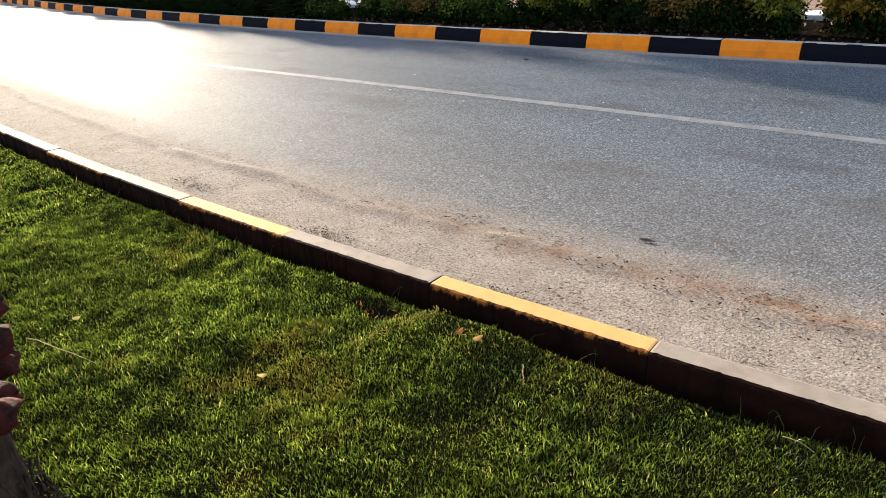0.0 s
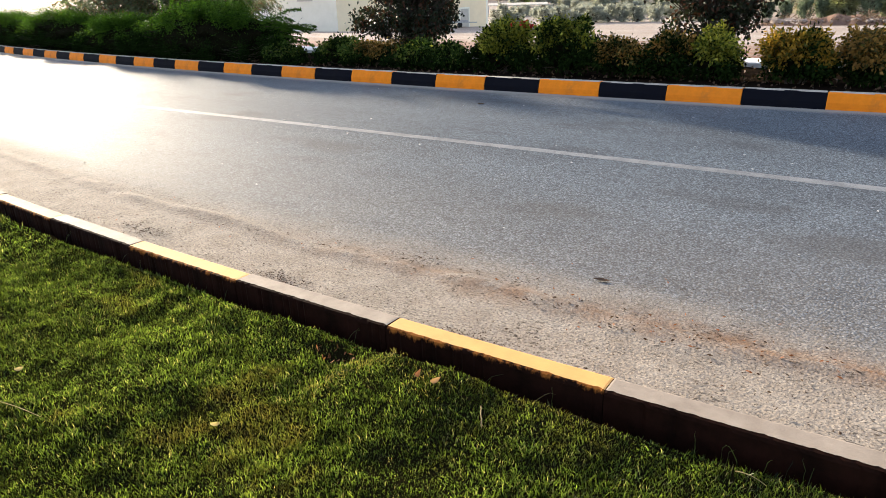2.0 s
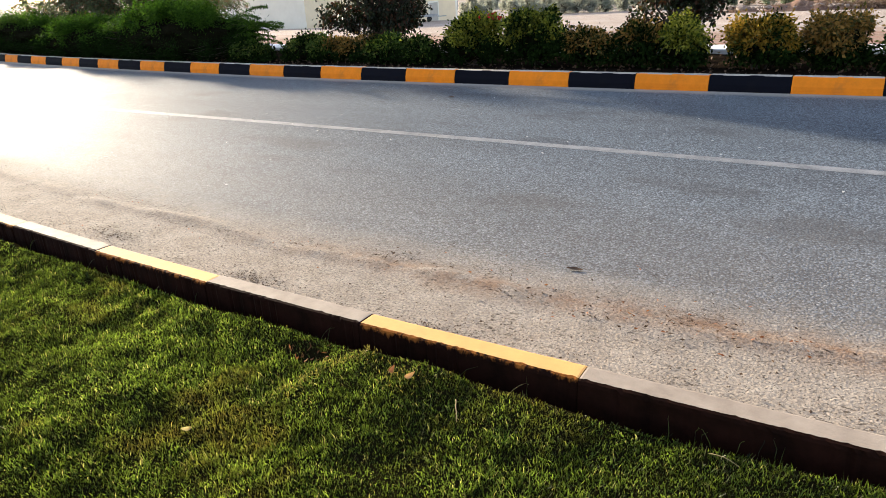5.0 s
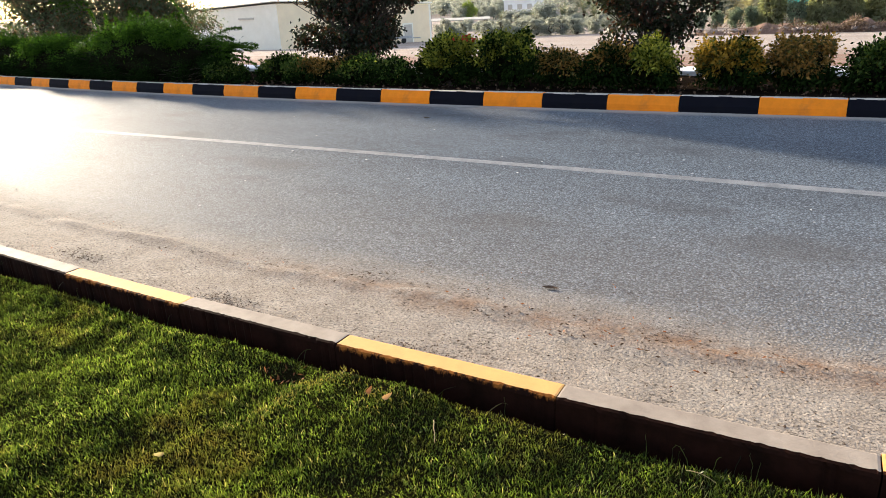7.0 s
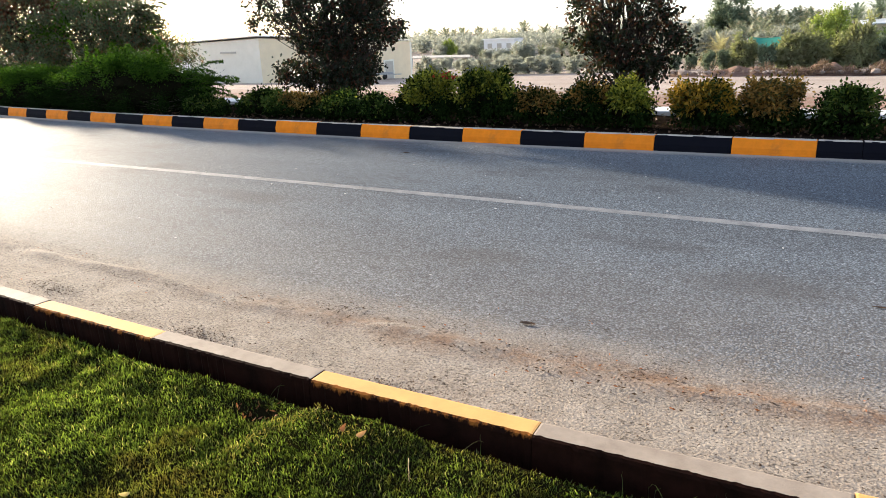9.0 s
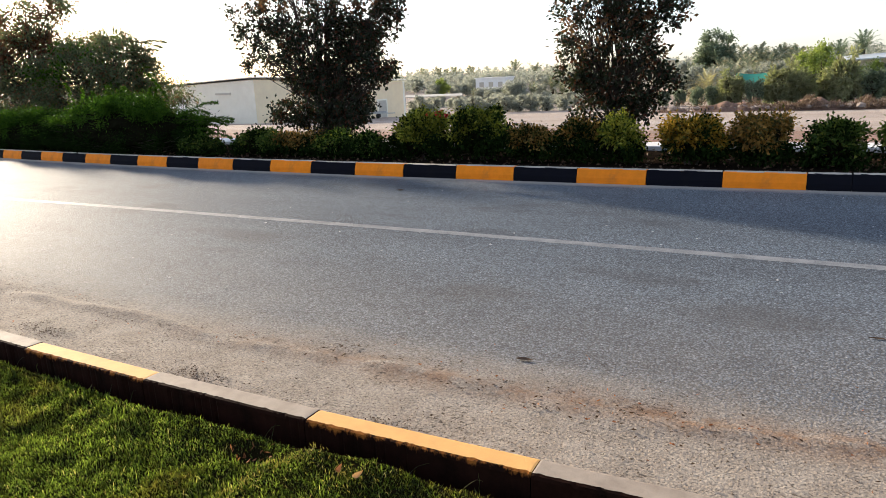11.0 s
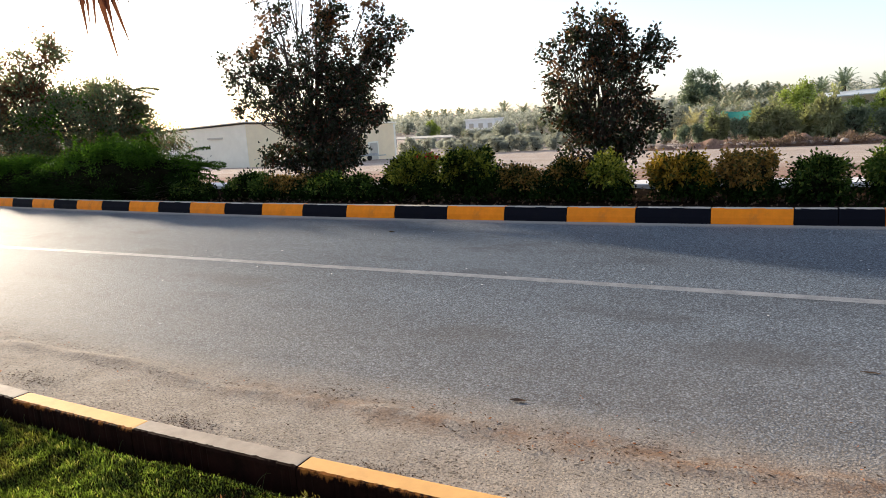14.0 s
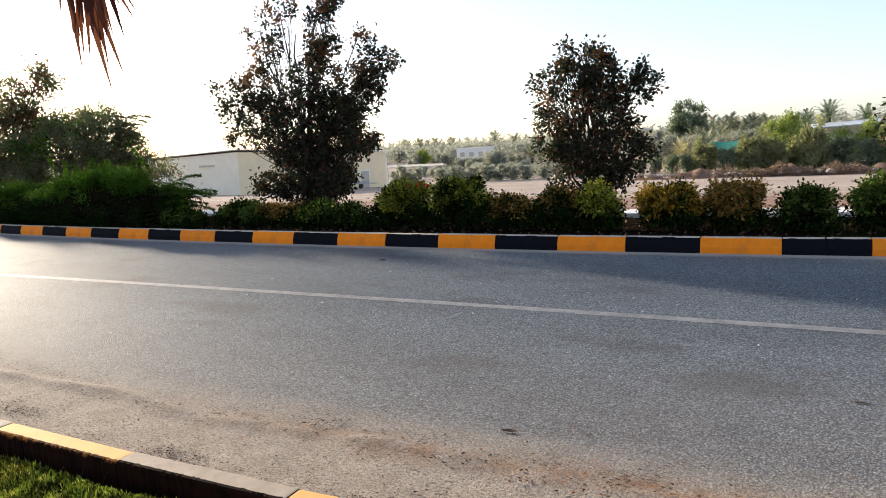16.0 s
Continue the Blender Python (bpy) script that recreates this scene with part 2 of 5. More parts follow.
def make_line_paint():
    m = Mat("worn_road_paint", 0.6, 0.4)
    wear = m.ramp(m.math("ADD", m.math("MULTIPLY", m.noise(60.0, 4, 0.8), 0.5), m.math("MULTIPLY", m.noise(5.0, 5, 0.7), 0.5)), (0.42, (0,)), (0.56, (1,)))
    m.color(m.mix(wear, (0.12, 0.125, 0.13), (0.23, 0.232, 0.232)))
    return m.bump(m.voronoi(170.0), 0.5, 0.004).m


ASPHALT = make_asphalt()
LINE_PAINT = make_line_paint()
KERB_GREY = concrete("bare_kerb_concrete", (0.36, 0.295, 0.23), (0.26, 0.208, 0.16))
# back of the near kerb: soil stain, with its shade painted in near-black
KERB_SHADED_STAIN = concrete("shaded_stained_concrete", (0.022, 0.008, 0.005), (0.007, 0.0035, 0.0022), None, (0.008, 0.005, 0.004), 0.03)
KERB_SHADED_RUNS = concrete("shaded_stained_paint_runs", (0.022, 0.008, 0.005), (0.007, 0.0035, 0.0022), None, (0.008, 0.005, 0.004), 0.03, (0.33, 0.115, 0.022))
KERB_NEAR_YELLOW = concrete("sun_bleached_yellow_paint", (0.4, 0.34, 0.25), (0.3, 0.26, 0.2), (0.8, 0.425, 0.13))
KERB_YELLOW = concrete("yellow_kerb_paint", (0.35, 0.3, 0.24), (0.3, 0.26, 0.2), (0.98, 0.265, 0.004))
KERB_BLACK = concrete("black_kerb_paint", (0.05, 0.05, 0.055), (0.03, 0.03, 0.035), (0.006, 0.0065, 0.011), (0.014, 0.013, 0.013), spec=0.06)
# far kerb's top: dust, plus the sunlight along the edge painted pale
KERB_SUNLIT_DUST = concrete("sunlit_dusty_kerb_top", (0.52, 0.47, 0.4), (0.42, 0.38, 0.32))
# near-black soils: shade under grass, kerb and hedge is in their colour
LAWN_SOIL = sandy("shade_dark_thatch", (0.014, 0.012, 0.005), (0.01, 0.009, 0.004), (0.02, 0.016, 0.006), 2.0, 0.0)
TRENCH_SOIL = sandy("shade_dark_soil", (0.014, 0.009, 0.006), (0.009, 0.006, 0.004), (0.02, 0.013, 0.009), 3.0, 0.0)
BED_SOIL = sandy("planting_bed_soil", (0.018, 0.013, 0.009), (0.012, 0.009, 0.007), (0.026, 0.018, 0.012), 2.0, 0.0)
SAND = make_field()
PAVING = plain("pale_concrete_paving", (0.75, 0.74, 0.72), (0.65, 0.63, 0.6), 0.8, 0.3, 2.0)
BANK_SOIL = sandy("reddish_spoil_bank", (0.2, 0.12, 0.085), (0.13, 0.08, 0.06), (0.28, 0.19, 0.14), 0.5)
ROCK = plain("rubble_rock", (0.33, 0.28, 0.24), (0.18, 0.14, 0.12), 0.9, 0.2, 3.0)
BARK = plain("grey_brown_bark", (0.07, 0.054, 0.042), (0.035, 0.027, 0.022), 0.9, 0.2, 14.0, bump=0.6)
PALM_BARK = plain("fibrous_palm_bark", (0.075, 0.045, 0.03), (0.02, 0.012, 0.009), 0.9, 0.2, 22.0, bump=0.8)
PALM_STUB = plain("reddish_leaf_base", (0.11, 0.022, 0.015), (0.016, 0.008, 0.007), 0.75, 0.1, 22.0, bump=1.0)
FROND_DRY = leaf_mat("dried_palm_blade", (0.12, 0.04, 0.03), (0.2, 0.07, 0.048), through_light=0.3)
WALL_CREAM = plain("cream_wall_render", (0.9, 0.74, 0.5), (0.83, 0.68, 0.46), 0.85, 0.3, 1.5)
WALL_PALE = plain("pale_wall_render", (0.88, 0.83, 0.7), (0.82, 0.77, 0.64), 0.85, 0.3, 1.5)
ROOF_SHEET = plain("pale_roof_sheet", (0.75, 0.75, 0.72), (0.68, 0.68, 0.66), 0.5, 0.5, 1.0)
ROOF_BLUE = plain("grey_blue_roof_sheet", (0.5, 0.54, 0.56), (0.42, 0.46, 0.48), 0.5, 0.5, 1.0)
DOOR_WHITE = plain("white_paint", (0.88, 0.87, 0.84), (0.82, 0.81, 0.78), 0.6, 0.4, 2.0)
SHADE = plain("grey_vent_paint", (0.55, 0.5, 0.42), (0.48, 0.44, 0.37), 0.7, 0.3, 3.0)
NET = plain("teal_shade_net", (0.03, 0.24, 0.17), (0.025, 0.19, 0.14), 0.8, 0.2, 3.0)
STEEL = plain("galvanised_steel", (0.5, 0.5, 0.5), (0.4, 0.4, 0.4), 0.45, 0.5, 4.0, 0.6)
RUBBER = plain("tyre_rubber", (0.025, 0.025, 0.025), (0.035, 0.035, 0.035), 0.8, 0.3, 8.0)
DRY_TWIG = plain("dry_straw_twig", (0.34, 0.25, 0.13), (0.26, 0.18, 0.09), 0.8, 0.3, 30.0)
LEAF_ORANGE = leaf_mat("fallen_orange_leaf", (0.5, 0.24, 0.11), (0.6, 0.33, 0.17), through_light=0.3)
LEAF_PALE = leaf_mat("fallen_pale_leaf", (0.6, 0.43, 0.2), (0.7, 0.52, 0.28), through_light=0.3)
DRY_BLADE = leaf_mat("dry_grass_blade", (0.16, 0.14, 0.035), (0.36, 0.28, 0.09), through_light=0.45)
LEAF_RUST = leaf_mat("fallen_rusty_leaf", (0.26, 0.1, 0.05), (0.34, 0.14, 0.07), through_light=0.25)
LEAF_BROWN = leaf_mat("fallen_brown_leaf", (0.07, 0.045, 0.03), (0.13, 0.08, 0.05), through_light=0.1)
FLECK = plain("bleached_litter", (0.6, 0.59, 0.56), (0.48, 0.47, 0.44), 0.9, 0.2, 30.0)
CRUMB = plain("dark_grit", (0.11, 0.07, 0.045), (0.05, 0.035, 0.025), 0.9, 0.2, 40.0)
FLOWER = leaf_mat("red_petals", (0.5, 0.02, 0.03), (0.65, 0.05, 0.05), through_light=0.4)
LV_TREE = leaf_mat("dark_tree_leaf", (0.014, 0.019, 0.011), (0.038, 0.046, 0.024), (0.095, 0.04, 0.024), 0.2, 0.25, 0.45, spec=0.15)
# grey-green lifted well above other leaves: backlit glare haze is in the colour
LV_TREE_HAZED = leaf_mat("hazed_tree_leaf", (0.085, 0.105, 0.068), (0.18, 0.2, 0.125), (0.22, 0.12, 0.08), 0.16, 0.55, 0.5)
LV_TREE_RED = leaf_mat("bronze_tree_leaf", (0.09, 0.056, 0.032), (0.16, 0.09, 0.05), (0.18, 0.075, 0.038), 0.3, 0.35)
LV_ACACIA = leaf_mat("feathery_green_leaf", (0.02, 0.055, 0.007), (0.095, 0.185, 0.02), through_light=0.45, spec=0.03)
LV_GREEN = leaf_mat("glossy_hedge_leaf", (0.04, 0.075, 0.016), (0.1, 0.15, 0.03), (0.2, 0.22, 0.045), 0.15, 0.42)
# near-black green: the shade low in the shrubs is put into this colour
LV_SHADED = leaf_mat("shaded_hedge_leaf", (0.006, 0.013, 0.004), (0.022, 0.042, 0.009), through_light=0.12, spec=0.0)
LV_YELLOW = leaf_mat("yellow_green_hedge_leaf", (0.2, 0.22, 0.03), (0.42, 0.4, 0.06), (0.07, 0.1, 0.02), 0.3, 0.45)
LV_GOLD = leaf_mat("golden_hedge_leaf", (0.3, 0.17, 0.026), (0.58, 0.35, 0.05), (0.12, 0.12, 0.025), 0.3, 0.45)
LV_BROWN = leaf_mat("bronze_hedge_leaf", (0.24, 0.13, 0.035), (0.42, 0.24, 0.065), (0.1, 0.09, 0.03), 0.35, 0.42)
# for the unseen core added inside shrubs to keep their base dark
BLOCKER = sandy("near_black_blocker", (0.012, 0.012, 0.006), (0.007, 0.007, 0.004), (0.018, 0.016, 0.008), 6.0, 0.0)
LV_SCRUB = leaf_mat("dry_scrub_stem", (0.13, 0.085, 0.065), (0.22, 0.15, 0.12), through_light=0.2)
# far foliage and palm colours are lifted: aerial haze is painted in
LV_FAR_HAZED = leaf_mat("hazed_grey_green_leaf", (0.3, 0.325, 0.265), (0.42, 0.435, 0.37), through_light=0.5, glow=(1, 1, 0.95))
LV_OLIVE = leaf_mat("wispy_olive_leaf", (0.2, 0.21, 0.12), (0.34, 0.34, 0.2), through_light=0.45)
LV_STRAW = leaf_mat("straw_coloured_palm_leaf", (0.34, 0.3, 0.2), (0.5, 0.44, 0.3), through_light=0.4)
LV_FAR_DARK_HAZED = leaf_mat("hazed_far_tree_leaf", (0.13, 0.18, 0.115), (0.24, 0.29, 0.19), through_light=0.4, glow=(1, 1, 0.95))
LV_FAR_BRIGHT = leaf_mat("bright_green_tree_leaf", (0.2, 0.26, 0.065), (0.33, 0.38, 0.12), through_light=0.4)
LV_PALM = leaf_mat("date_palm_leaf", (0.14, 0.17, 0.105), (0.27, 0.29, 0.19), (0.46, 0.39, 0.25), 0.14, 0.3, glow=(1, 1, 0.95))
GRASS = leaf_mat("lawn_blade", (0.005, 0.015, 0.003), (0.152, 0.2, 0.037), (0.34, 0.3, 0.14), 0.05, 0.55, 0.34, (0.17, 0.125, 0.035), (1.5, 1.6, 0.85), 0.35, 16.0)


# ---- building blocks ----
def mesh_of(name, verts, faces, mat, smooth=False):
    me = bpy.data.meshes.new(name)
    me.from_pydata([tuple(v) for v in verts], [], faces)
    if smooth:
        me.polygons.foreach_set("use_smooth", [True] * len(me.polygons))
    for mm in mat if isinstance(mat, (list, tuple)) else (mat,):
        me.materials.append(mm)
    me.update()
    return me


def thing(name, label="", category="", group="", kind="", at=(0, 0, 0)):
    e = new(name)
    e.empty_display_size = 0.1
    e.location = at
    return tagged(e, label, category, group, kind)


def part(name, me, parent, label="", m=None):
    """Links a mesh as one part under a thing or another part."""
    ob = new(name, me)
    ob.parent = parent
    if m is not None:
        ob.matrix_local = m
    return tagged(ob, label)


def fast_mesh(name, verts, quads, mat, tris=False):
    """A mesh from numpy arrays of corners and of faces of one size."""
    me = bpy.data.meshes.new(name)
    n = 3 if tris else 4
    me.vertices.add(len(verts))
    me.vertices.foreach_set("co", np.ascontiguousarray(verts, dtype=np.float32).ravel())
    me.loops.add(len(quads) * n)
    me.loops.foreach_set("vertex_index", np.ascontiguousarray(quads, dtype=np.int32).ravel())
    me.polygons.add(len(quads))
    me.polygons.foreach_set("loop_start", np.arange(len(quads), dtype=np.int32) * n)
    me.polygons.foreach_set("loop_total", np.full(len(quads), n, dtype=np.int32))
    me.materials.append(mat)
    me.update(calc_edges=True)
    me.validate()
    return me


def unit(v):
    return v / np.maximum(np.linalg.norm(v, axis=-1, keepdims=True), 1e-9)


def leaf_arrays(rng, places, out, length, width, droop=0.25, spread=0.9):
    """Folded, pointed leaves: four corners each, growing roughly outward."""
    n = len(places)
    way = unit(out + rng.normal(0, spread, (n, 3)) + np.array([0, 0, -droop]))
    side = unit(np.cross(way, rng.normal(0, 1, (n, 3))))
    up = np.cross(side, way)
    L = (length * rng.uniform(0.65, 1.25, n))[:, None]
    W = (width * rng.uniform(0.7, 1.2, n))[:, None]
    v = np.empty((n, 4, 3))
    v[:, 0] = places
    v[:, 1] = places + way * L * 0.5 + side * W * 0.5 + up * W * 0.16
    v[:, 2] = places + way * L - up * L * 0.12
    v[:, 3] = places + way * L * 0.5 - side * W * 0.5 + up * W * 0.16
    return v.reshape(-1, 3), np.arange(4 * n).reshape(n, 4)


def tube(points, radii, sides=6):
    """Corners and faces of a tapered tube along a line."""
    pts = np.asarray(points, float)
    d = unit(np.gradient(pts, axis=0))
    ref = np.where(np.abs(d[:, 2:3]) > 0.9, np.array([[1.0, 0, 0]]), np.array([[0, 0, 1.0]]))
    a = unit(np.cross(d, ref))
    b = np.cross(d, a)
    ang = np.arange(sides) * 2 * np.pi / sides
    ring = np.cos(ang)[None, :, None] * a[:, None] + np.sin(ang)[None, :, None] * b[:, None]
    v = (pts[:, None] + ring * np.asarray(radii)[:, None, None]).reshape(-1, 3)
    f = []
    for i in range(len(pts) - 1):
        for j in range(sides):
            k = (j + 1) % sides
            f.append((i * sides + j, i * sides + k, (i + 1) * sides + k, (i + 1) * sides + j))
    return v, f


def joined(pieces):
    vs, fs, n = [], [], 0
    for v, f in pieces:
        vs.append(np.asarray(v, float))
        fs += [tuple(i + n for i in q) for q in f]
        n += len(v)
    return np.concatenate(vs), fs


def box_arrays(x0, x1, y0, y1, z0, z1):
    v = [(x, y, z) for x in (x0, x1) for y in (y0, y1) for z in (z0, z1)]
    return v, [(0, 1, 3, 2), (4, 6, 7, 5), (0, 4, 5, 1), (2, 3, 7, 6), (0, 2, 6, 4), (1, 5, 7, 3)]


def bent(a, b, sag, rng, n=5, wild=0.06):
    """A wavering line from a to b that bows upward."""
    a, b = np.asarray(a, float), np.asarray(b, float)
    s = np.linspace(0, 1, n)[:, None]
    p = a + (b - a) * s
    p[:, 2:] += sag * (s * (1 - s)) * 4
    p[1:-1] += rng.normal(0, wild * np.linalg.norm(b - a), (n - 2, 3)) * 0.6
    return p


def tree(name, label, at, height, lumps, leaf, seed, clusters, leaves, length=0.1, width=0.05, trunk_r=0.07, fork=0.25, spread=0.2, group="", leaf2=None, share2=0.0, stems=1, twig_r=0.006):
    """A tree or shrub: trunk and limbs that reach into rounded lumps of crown (x, y, z, rx, ry, rz, weight), with single leaves round the twig ends."""
    rng = np.random.default_rng(seed)
    root = thing(name, label, "tree" if "tree" in name else "shrub", group, at=at)
    lumps = np.asarray(lumps, float)
    w = lumps[:, 6] / lumps[:, 6].sum()
    pick = rng.choice(len(lumps), clusters, p=w)
    r = unit(rng.normal(0, 1, (clusters, 3))) * rng.uniform(0.25, 1.0, (clusters, 1)) ** 0.5
    ends = lumps[pick, :3] + r * lumps[pick, 3:6]
    ends[:, 2] = np.maximum(ends[:, 2], 0.05)
    top = lumps[:, 2].max()
    pieces = []
    trunk_top = np.array([lumps[:, 0].mean() * 0.5, lumps[:, 1].mean() * 0.5, min(top * 0.85, height * 0.8)])
    bases = [np.array([0.0, 0.0, -0.05]) + np.array([*rng.normal(0, 0.05 * (stems > 1), 2), 0]) for _ in range(stems)]
    lines = []
    for bse in bases:
        tip = trunk_top + (rng.normal(0, 0.12, 3) * height if stems > 1 else 0)
        ln = bent(bse, tip, 0, rng, 9, 0.02)
        lines.append(ln)
        pieces.append(tube(ln, np.linspace(trunk_r, trunk_r * 0.2, 9), 8))
    for i in range(len(lumps)):
        mine = ends[pick == i]
        if not len(mine):
            continue
        ln = lines[i % stems]
        low = np.clip(fork + 0.55 * (lumps[i, 2] - lumps[i, 5]) / max(top, 0.1), 0.05, 0.9)
        start = ln[int(round(low * 8 * 0.8))]
        hub = lumps[i, :3] * np.array([0.85, 0.85, 1]) - np.array([0, 0, lumps[i, 5] * 0.25])
        limb = bent(start, hub, -0.04 * height, rng, 6, 0.05)
        pieces.append(tube(limb, np.linspace(trunk_r * 0.5, trunk_r * 0.18, 6), 6))
        for e in mine:
            s = limb[rng.integers(2, 6)]
            pieces.append(tube(bent(s, e, 0.03, rng, 4, 0.07), np.linspace(max(trunk_r * 0.15, twig_r * 1.6), twig_r * 0.6, 4), 4))
    v, f = joined(pieces)
    part("trunk", mesh_of("trunk", v, f, BARK, True), root)
    mid = lumps[:, :3].mean(0)
    which = rng.integers(0, clusters, leaves)
    places = ends[which] + rng.normal(0, 1, (leaves, 3)) * spread * rng.uniform(0.4, 1.0, (leaves, 1))
    places[:, 2] = np.maximum(places[:, 2], 0.03)
    out = unit(places - ends[which]) * 0.7 + unit(places - mid) * 0.5
    lv, lf = leaf_arrays(rng, places, out, length, width)
    if leaf2 is None:
        tagged(part("crown", fast_mesh("crown", lv, lf, leaf), root), kind="stuff")
    else:
        # leaf2 on upper clusters only: shrubs' sunlit tops painted as brighter leaf colour
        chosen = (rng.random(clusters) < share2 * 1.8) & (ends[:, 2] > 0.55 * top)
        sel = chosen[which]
        for nm, mk, mt in (("crown", ~sel, leaf), ("young_foliage", sel, leaf2)):
            q = lv.reshape(-1, 4, 3)[mk].reshape(-1, 3)
            if len(q):
                tagged(part(nm, fast_mesh(nm, q, np.arange(len(q)).reshape(-1, 4), mt), root), kind="stuff")
    return root


# ---- the road's lines in plan ----
def far_y(x):
    return 9.881 + 0.00365 * x * x if x > -30 else 9.881 + 0.00365 * 900 + 0.219 * (-30 - x)


def near_y(x):
    return 2.161 + 0.0112 * x + 0.00926 * x * x if x > -12 else 2.161 - 0.1344 + 1.3334 + 0.211 * (-12 - x)


def lane_y(x):
    return 6.245 - 0.046 * x - 0.0012 * x * x if x > -12 else 6.624 + 0.03 * (-12 - x)


NEAR_W = 0.115


def lawn_edge(x):
    return near_y(x) - NEAR_W - 0.045 + 0.025 * noise.noise((x * 1.7, 3.1, 0)) + 0.02 * noise.noise((x * 5.0, 8.0, 0)) - 0.02 * math.exp(-((x + 0.75) / 0.4) ** 2)


def lawn_z(x, y):
    z = 0.152 + 0.024 * noise.noise((x * 1.1, y * 1.1, 2.0)) + 0.023 * noise.noise((x * 3.2, y * 3.2, 5.0)) + 0.016 * noise.noise((x * 8.0, y * 8.0, 7.0))
    z += 0.045 * math.exp(-((x + 1.35) / 0.32) ** 2 - ((y - 1.86) / 0.2) ** 2)
    z -= 0.035 * math.exp(-((x + 1.86) / 0.12) ** 2 - ((y - 1.88) / 0.045) ** 2)
    d = lawn_edge(x) - y
    z += (0.036 + 0.012 / (1 + math.exp(-(x + 1.0) * 6))) * math.exp(-(d / 0.16) ** 2)  # rim of the turf
    return z if d > 0.04 else 0.01 + (z - 0.01) * math.sin(max(d, 0) / 0.04 * math.pi / 2)


def ground_z(x, y):
    """The land beyond the road falls away gently, then climbs towards the farms."""
    if y < 13.9:
        return -0.06
    pts = ((13.9, 0.0), (20, -0.2), (40, -1.2), (60, -2.05), (85, -2.5), (120, -1.6), (200, 0.2), (400, 2.0), (5000, 2.0))
    for (a, za), (b, zb) in zip(pts, pts[1:]):
        if y <= b:
            return za + (zb - za) * (y - a) / (b - a) + 0.05 * noise.noise((x * 0.15, y * 0.15, 1.0))
    return 2.0


def strip(name, xs, rows, mat, smooth=True):
    """A sheet over xs; rows are functions that give (y, z) at x."""
    v = [(x, *row(x)) for x in xs for row in rows]
    n = len(rows)
    f = [(i * n + j, (i + 1) * n + j, (i + 1) * n + j + 1, i * n + j + 1) for i in range(len(xs) - 1) for j in range(n - 1)]
    return mesh_of(name, v, f, mat, smooth)


# ---- ground, road, lawn ----
gx = [-2500, -1200, -600, -300, -180, -120] + list(np.arange(-100, 61, 4.0)) + [80, 120, 200, 400, 900, 2500]
gy = [-2500, -600, -150, -40, -12, 0, 8, 13.8, 14.0, 17] + list(np.arange(20, 130, 5.0)) + [140, 170, 200, 260, 400, 900, 2500]
gv = [(x, y, ground_z(x, y)) for y in gy for x in gx]
gf = [(j * len(gx) + i, j * len(gx) + i + 1, (j + 1) * len(gx) + i + 1, (j + 1) * len(gx) + i) for j in range(len(gy) - 1) for i in range(len(gx) - 1)]
tagged(new("ground", mesh_of("ground", gv, gf, SAND, True)), "pale sandy open land falling away beyond the road", "ground", kind="structure")

road_x = [-90, -70, -50, -40, -30, -24, -20] + list(np.arange(-16, -7, 0.25)) + list(np.arange(-7, 2, 0.06)) + list(np.arange(2, 4.01, 0.25)) + [6, 9, 14, 20, 40]


def road_row(s):
    def row(x):
        a, b = near_y(x) - 0.02, far_y(x) + 0.03
        y = a + (b - a) * s
        ridge = 0.03 * math.exp(-((y - near_y(x) - 0.95 - 0.12 * noise.noise((x * 0.8, 0, 0))) / 0.06) ** 2) * max(0.0, 0.4 + noise.noise((x * 2.3, 4.0, 0)) + 0.7 * math.exp(-((x + 4.1) / 0.9) ** 2))
        return y, ridge + (0.004 * noise.noise((x * 2.0, y * 2.0, 0)) if 2.3 < y < 5.7 else 0.0)
    return row


steps = [0, 0.01] + [0.02 + i / 250 for i in range(62)] + [0.27 + i * 0.73 / 26 for i in range(27)]
tagged(new("road", strip("road", road_x, [road_row(s) for s in steps], ASPHALT)), "grey asphalt road dusted with sand along its edge", "road", kind="structure")
line_x = list(np.arange(-60, 20.01, 0.25))
tagged(new("lane_line", strip("lane_line", line_x, [(lambda x, o=o: (lane_y(x) + o + 0.006 * noise.noise((x * 3, o * 50, 0)), 0.002)) for o in (-0.068, 0.068)], LINE_PAINT)), "worn white solid line painted on the asphalt", "road marking", kind="structure")

soil_x = list(np.arange(-14, 6.01, 0.15))
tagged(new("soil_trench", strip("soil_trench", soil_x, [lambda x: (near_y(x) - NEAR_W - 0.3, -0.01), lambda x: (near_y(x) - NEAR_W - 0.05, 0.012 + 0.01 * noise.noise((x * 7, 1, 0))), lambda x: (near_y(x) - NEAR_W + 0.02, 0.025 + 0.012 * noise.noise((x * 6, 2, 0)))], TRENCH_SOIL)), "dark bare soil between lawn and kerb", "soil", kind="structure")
lawn_x = list(np.arange(-14, -5, 0.12)) + list(np.arange(-5, 1.2, 0.045)) + list(np.arange(1.2, 6.01, 0.12))


LAWN_OFFS = [0.0, 0.01, 0.02, 0.03, 0.04] + [0.08 + 0.05 * i for i in range(44)] + [2.4, 2.8, 4.0, 9.0]


def lawn_row(k):
    return lambda x: (lawn_edge(x) - LAWN_OFFS[k], lawn_z(x, lawn_edge(x) - LAWN_OFFS[k]))


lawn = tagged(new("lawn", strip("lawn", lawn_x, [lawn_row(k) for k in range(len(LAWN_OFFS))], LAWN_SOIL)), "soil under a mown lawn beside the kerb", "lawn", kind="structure")


